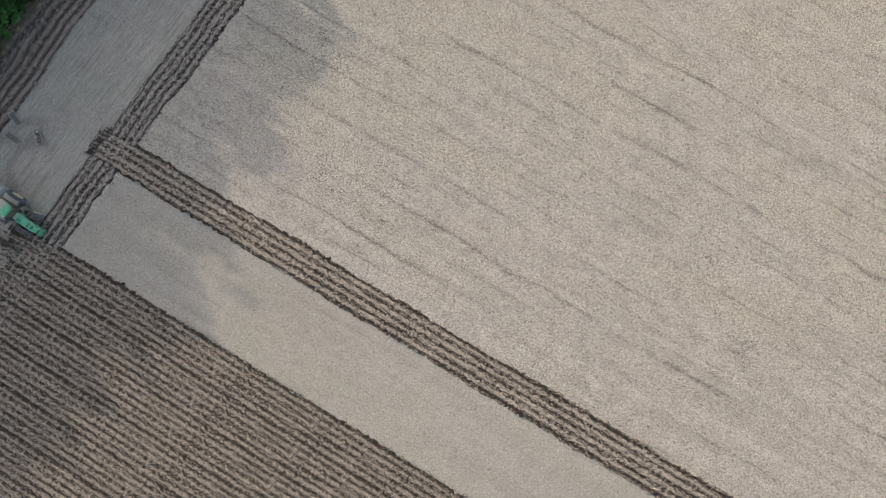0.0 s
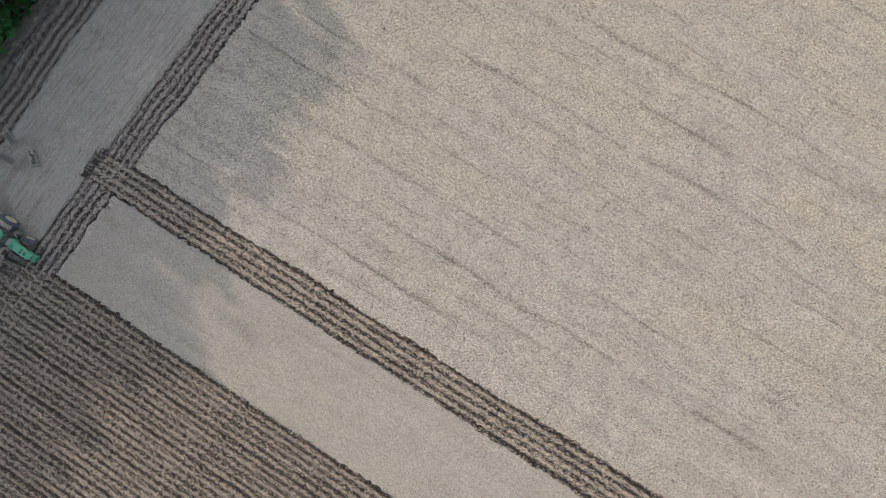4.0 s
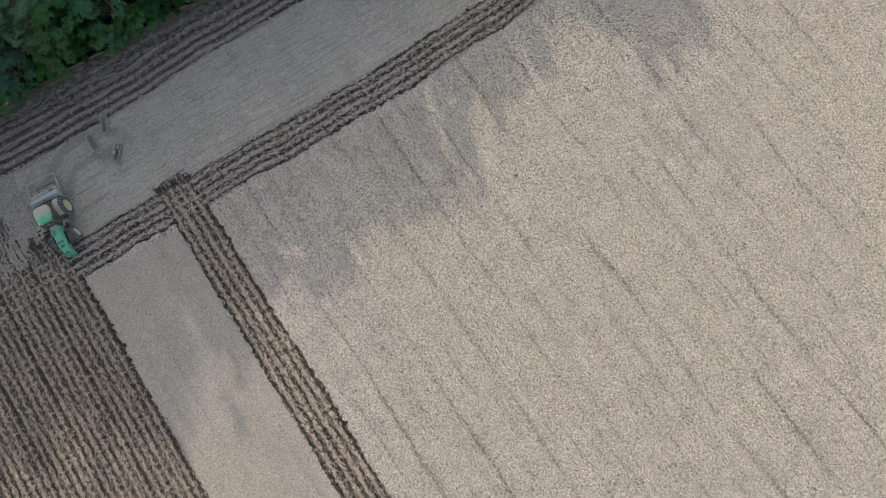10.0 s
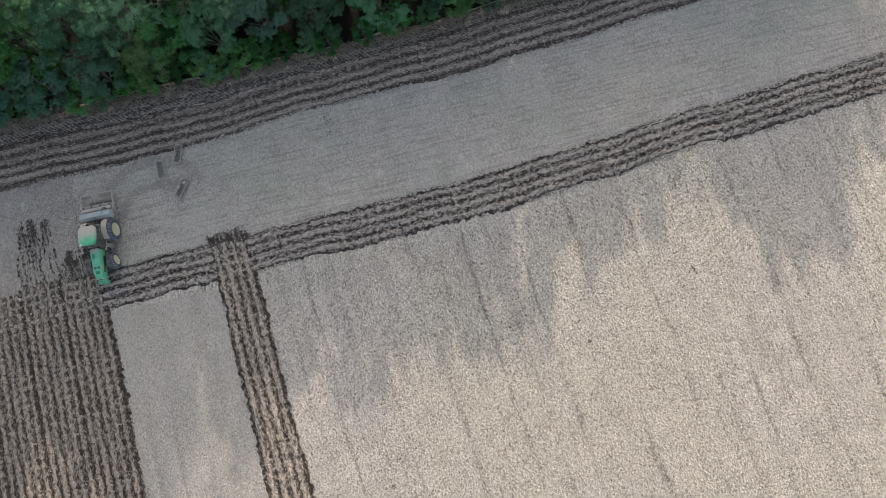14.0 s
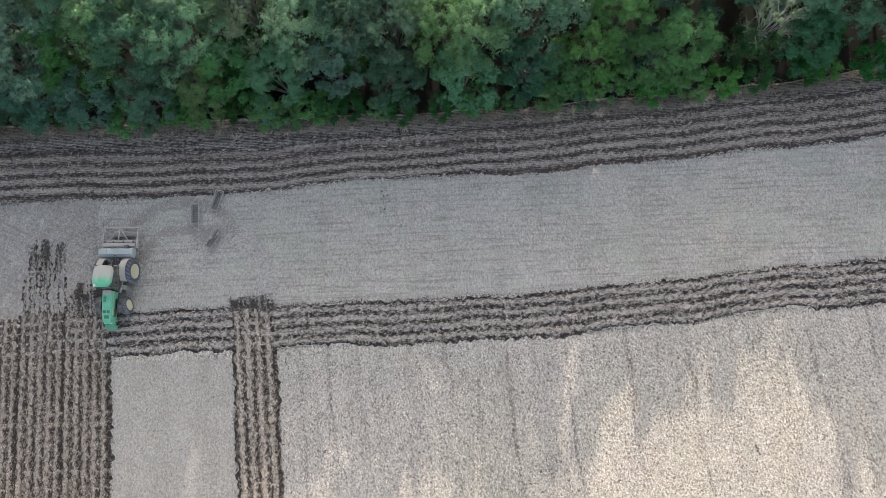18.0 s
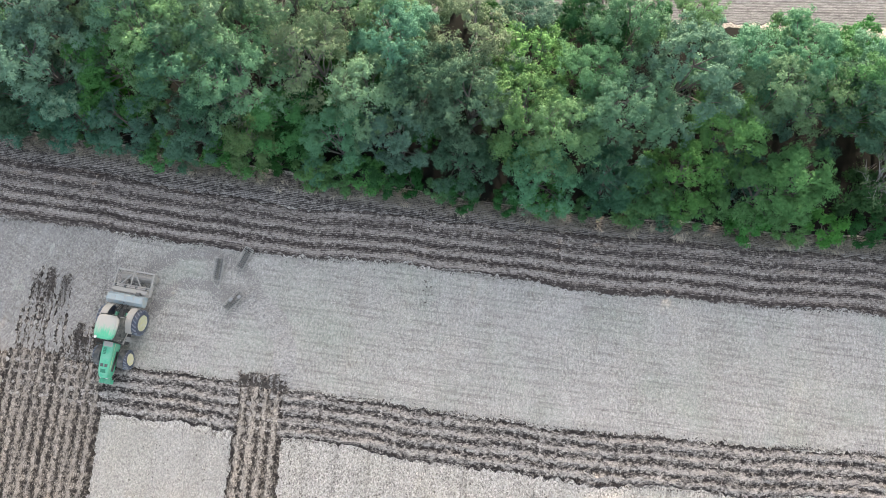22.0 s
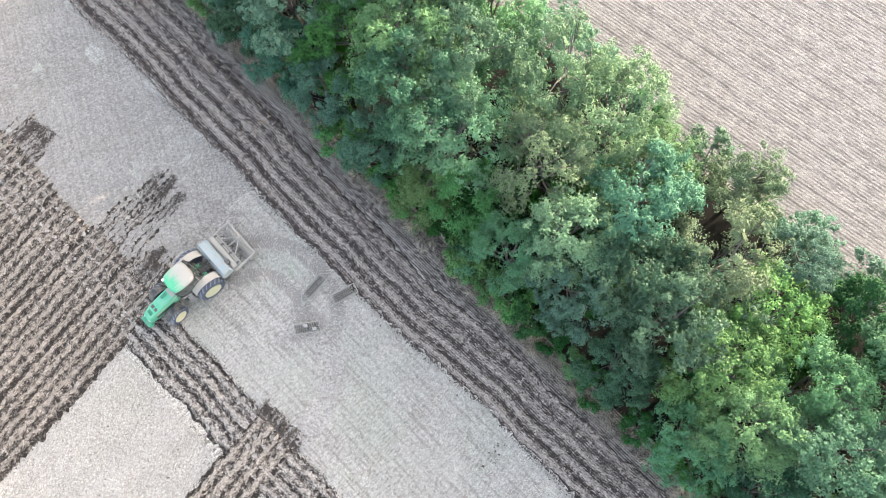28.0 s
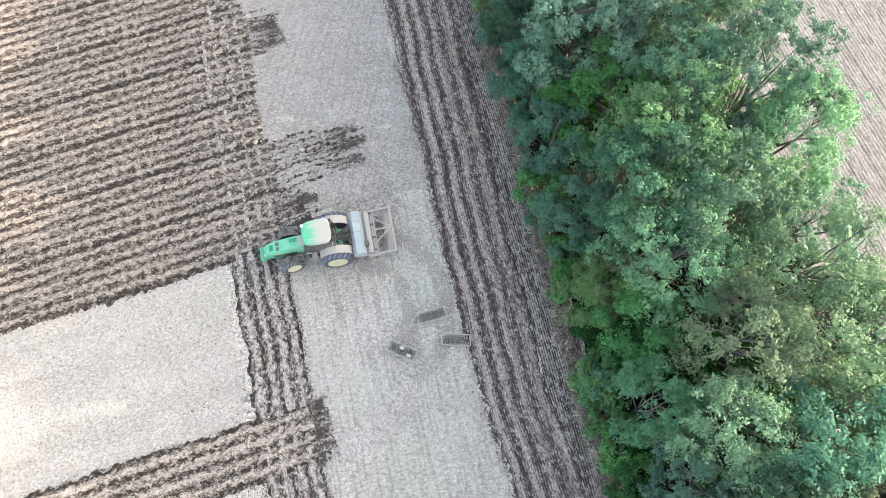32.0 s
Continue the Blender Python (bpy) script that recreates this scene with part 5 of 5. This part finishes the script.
    part("receiver_dome", bm, M_WHITE, t, "white receiver dome on the roof edge")
    bm = lathe([(0, 0.05), (0.9, 0.05), (0.9, 0.04), (1.0, 0.04)], 12)
    bmesh.ops.transform(bm, matrix=Matrix.Translation((0.52, 1.95, 1.6)) @ Matrix.Rotation(radians(-90), 4, "Y"), verts=bm.verts)
    part("exhaust", bm, M_DARK, t)
    for sx in (-1, 1):
        fender(t, sx * 0.72, sx * 1.22, 0.0, 0.95, 1.06, 30, 165, "rear_fender", M_DUSTY)
        fender(t, sx * 0.68, sx * 1.12, 2.75, 0.68, 0.78, 35, 150, "front_fender", M_DARK)
        part("tail_light", bar((sx * 0.95, -0.98, 1.3), (sx * 1.1, -0.98, 1.3), 0.07), M_DARK, t)
        part("mirror_arm", bar((sx * 0.66, 1.6, 2.4), (sx * 1.15, 1.75, 2.35), 0.03), M_DARK, t)
        bm = bmesh.new()
        box(bm, min(sx * 1.02, sx * 1.22), max(sx * 1.02, sx * 1.22), 1.72, 1.77, 2.1, 2.42, 0.02)
        part("mirror", bm, M_DARK, t)
        for k in range(3):
            bm = bmesh.new()
            box(bm, min(sx * 0.62, sx * 1.0), max(sx * 0.62, sx * 1.0), 1.15, 1.5, 0.45 + 0.26 * k, 0.49 + 0.26 * k, 0.01)
            part("step", bm, M_DUSTY, t)
        bm = bmesh.new()
        box(bm, min(sx * 0.35, sx * 0.72), max(sx * 0.35, sx * 0.72), 0.9, 1.75, 0.5, 0.98, 0.06)
        part("fuel_tank", bm, M_DARK, t)
        part("lift_arm", bar((sx * 0.42, -0.5, 0.75), (sx * 0.45, -1.2, 0.7), 0.09), M_IRON, t)
        wheel(t, sx * 1.2, 0.0, 0.95, 0.66, sx)
        wheel(t, sx * 1.02, 2.75, 0.70, 0.52, sx, 12)
    for k, x in enumerate((-0.4, -0.22, 0.18, 0.34)):
        bm = bmesh.new()
        pts = [(x, -0.28, 1.45), (x + 0.05, -0.55, 1.62), (x * 0.8, -0.9, 1.5), (x * 0.7, -1.2, 1.3)]
        for p0, p1 in zip(pts, pts[1:]):
            tube(bm, p0, p1, 0.025, 0.025, 6)
        part("hose", bm, M_DARK, t)
    for sx in (-1, 1):
        bm = bmesh.new()
        tube(bm, (sx * 0.38, -0.3, 1.35), (sx * 0.43, -0.85, 0.8), 0.05, 0.05, 8)
        part("lift_ram", bm, M_IRON, t)
        bm = bmesh.new()
        box(bm, min(sx * 0.25, sx * 0.5), max(sx * 0.25, sx * 0.5), -0.5, -0.25, 1.15, 1.4, 0.03)
        part("coupler_block", bm, M_GREEN, t)
        bm = bmesh.new()
        box(bm, min(sx * 0.45, sx * 0.62), max(sx * 0.45, sx * 0.62), 1.5, 1.58, 2.58, 2.7, 0.02)
        part("work_light", bm, M_WHITE, t)
        part("hand_rail", bar((sx * 0.82, 1.35, 1.25), (sx * 0.8, 1.3, 2.3), 0.035), M_DARK, t)
        bm = bmesh.new()
        tube(bm, (sx * 0.7, -0.08, 2.76), (sx * 0.95, -0.1, 2.7), 0.02, 0.02, 5)
        tube(bm, (sx * 0.95, -0.1, 2.7), (sx * 0.98, -0.1, 1.9), 0.02, 0.02, 5)
        part("fender_rail", bm, M_STEEL, t)
    part("top_link", bar((0, -0.5, 1.25), (0, -1.25, 1.3), 0.07), M_IRON, t)
    t.matrix_basis = m
    return t


def make_cultivator(m):
    """Mounted cultivator: a deep cover, a trough, an open braced frame, tines and a rear roller."""
    c = tagged(new("cultivator"), "dusty mounted cultivator with grey-blue cover and open braced frame", "cultivator")
    part("cover", loft([(-1.08, 1.5, 1.5, 0.95, 1.35), (-1.3, 1.52, 1.5, 0.9, 1.62), (-1.72, 1.52, 1.5, 0.9, 1.58), (-1.86, 1.5, 1.48, 0.9, 1.3)]), M_BLUEGREY, c, "grey-blue sheet metal cover")
    for x in (-0.75, 0.0, 0.75):
        bm = bmesh.new()
        box(bm, x - 0.012, x + 0.012, -1.74, -1.28, 1.585, 1.625, 0.0)
        part("cover_seam", bm, M_STEEL, c)
    bm = bmesh.new()
    box(bm, -1.45, 1.45, -2.32, -1.98, 0.8, 1.18, 0.05)
    part("trough", bm, M_DUSTY, c, "long dust-filled trough")
    bm = bmesh.new()
    box(bm, -1.0, -0.65, -2.1, -1.82, 1.0, 1.42, 0.04)
    part("gear_case", bm, M_IRON, c)
    z = 1.0
    for a, b, w in (((-1.55, -1.9, z), (-1.55, -3.65, z), 0.1), ((1.55, -1.9, z), (1.55, -3.65, z), 0.1), ((-1.6, -3.65, z), (1.6, -3.65, z), 0.12), ((-1.55, -2.55, z), (1.55, -2.55, z), 0.1),
                    ((-1.55, -1.92, z), (1.55, -1.92, z), 0.09), ((-0.55, -1.9, z), (-0.55, -2.55, z), 0.07), ((0.55, -1.9, z), (0.55, -2.55, z), 0.07)):
        part("frame_bar", bar(a, b, w), M_STEEL, c)
    for a, b in (((-0.75, -2.55, 1.06), (0.15, -3.65, 1.06)), ((0.95, -2.55, 1.06), (0.05, -3.65, 1.06)), ((0.1, -2.55, 1.1), (0.1, -3.65, 1.1))):
        part("brace", bar(a, b, 0.075), M_STEEL, c)
    bm = lathe([(-1.45, 0.08), (-1.45, 0.24), (1.45, 0.24), (1.45, 0.08)], 20)
    packer = part("packer_roller", bm, M_DUSTY, c, "dust-caked ribbed packer roller")
    packer.location = (0, -3.3, 0.28)
    for k in range(14):
        bm = bmesh.new()
        box(bm, -1.45, 1.45, -0.015, 0.015, 0.225, 0.28, 0.0, Matrix.Rotation(k * 2 * math.pi / 14, 4, "X"))
        part("rib", bm, M_STEEL, packer)
    for sx in (-1, 1):
        part("roller_arm", bar((sx * 1.52, -3.6, z), (sx * 1.52, -3.3, 0.27), 0.08), M_STEEL, c)
        part("side_plate", bar((sx * 1.58, -1.95, 0.85), (sx * 1.58, -2.9, 0.85), 0.03, 0.3), M_STEEL, c)
    for row, y in ((0, -2.55), (1, -1.95)):
        for k in range(6):
            x = -1.35 + 0.5 * k + 0.2 * row
            bm = bmesh.new()
            tube(bm, (x, y, 1.0), (x, y - 0.25, 0.6), 0.035, 0.03, 6)
            tube(bm, (x, y - 0.25, 0.6), (x, y + 0.05, 0.1), 0.03, 0.02, 6)
            part("tine", bm, M_IRON, c)
    for k in range(5):
        x = -1.2 + 0.6 * k
        part("stay", bar((x, -1.9, 1.15), (x, -2.0, 1.0), 0.05), M_STEEL, c)
    part("beam", bar((-1.5, -2.42, 1.1), (1.5, -2.42, 1.1), 0.08), M_STEEL, c, "long dusty tube behind the trough")
    for x in (-1.3, -0.4, 0.5, 1.3):
        bm = lathe([(-0.05, 0.05), (-0.05, 0.11), (0.05, 0.11), (0.05, 0.05)], 10)
        bmesh.ops.translate(bm, verts=bm.verts, vec=(x, -2.42, 1.1))
        part("bearing", bm, M_IRON, c)
    part("headstock", bar((0, -1.1, 0.7), (0, -1.25, 1.55), 0.14), M_IRON, c)
    c.matrix_basis = m @ Matrix.Diagonal((0.92, 1.0, 1.0, 1.0))
    return c


def make_roller(m, wings=False, blocks=False):
    """A ring roller: two shafts of iron rings in a flat frame."""
    label = "iron ring roller in a flat frame" + (" carrying pale blocks" if blocks else " with hitch arms" if wings else "") + " on stubble"
    r = tagged(new("ring_roller"), label, "roller", "trailed ring rollers")
    L, W = 0.86, 0.34
    for a, b in (((-L, -W, 0.3), (L, -W, 0.3)), ((-L, W, 0.3), (L, W, 0.3)), ((-L, -W, 0.3), (-L, W, 0.3)), ((L, -W, 0.3), (L, W, 0.3))):
        part("frame_bar", bar(a, b, 0.06), M_STEEL, r)
    ring = lathe([(-0.03, 0.04), (-0.028, 0.10), (-0.012, 0.165), (0.012, 0.165), (0.028, 0.10), (0.03, 0.04)], 18)
    first = None
    for y in (-0.165, 0.165):
        part("shaft", bar((-L, y, 0.165), (L, y, 0.165), 0.06), M_IRON, r)
        for k in range(11):
            x = -0.75 + 1.5 * k / 10
            if first is None:
                first = part("ring", ring, M_RING, r)
                o = first
            else:
                o = new("ring", first.data)
                o.parent = r
            o.location = (x + (0.03 if y > 0 else -0.03), y, 0.165)
    if wings:
        for sx in (-1, 1):
            part("hitch_arm", bar((sx * L, -W, 0.3), (sx * 1.5, -0.3, 0.22), 0.05), M_STEEL, r)
            part("hitch_arm", bar((sx * L, W, 0.3), (sx * 1.5, -0.3, 0.22), 0.05), M_STEEL, r)
    r.matrix_basis = m
    return r


make_roller(pose(-22.13, 13.35, 0.02, 0, 0, 93), True)
make_roller(pose(-20.34, 14.44, 0.02, 0, 0, 73))
make_roller(pose(-20.45, 11.17, 0.02, 0, 0, 54), blocks=True)
for x, y in ((-0.06, 0.14), (0.5, -0.14)):
    bm = bmesh.new()
    box(bm, -0.14, 0.14, -0.11, 0.11, 0.0, 0.12, 0.02)
    me = bpy.data.meshes.new("ballast_block")
    bm.to_mesh(me)
    bm.free()
    me.materials.append(M_BLOCKS)
    block = tagged(new("ballast_block", me), "pale ballast block lying on a ring roller", "block")
    block.matrix_basis = pose(-20.45, 11.17, 0.02, 0, 0, 54) @ pose(x, y, 0.33)
TRACTOR_AT = pose(-28.0, 8.55, 0.0, 0, 0, 178)
make_tractor(TRACTOR_AT)
make_cultivator(TRACTOR_AT)
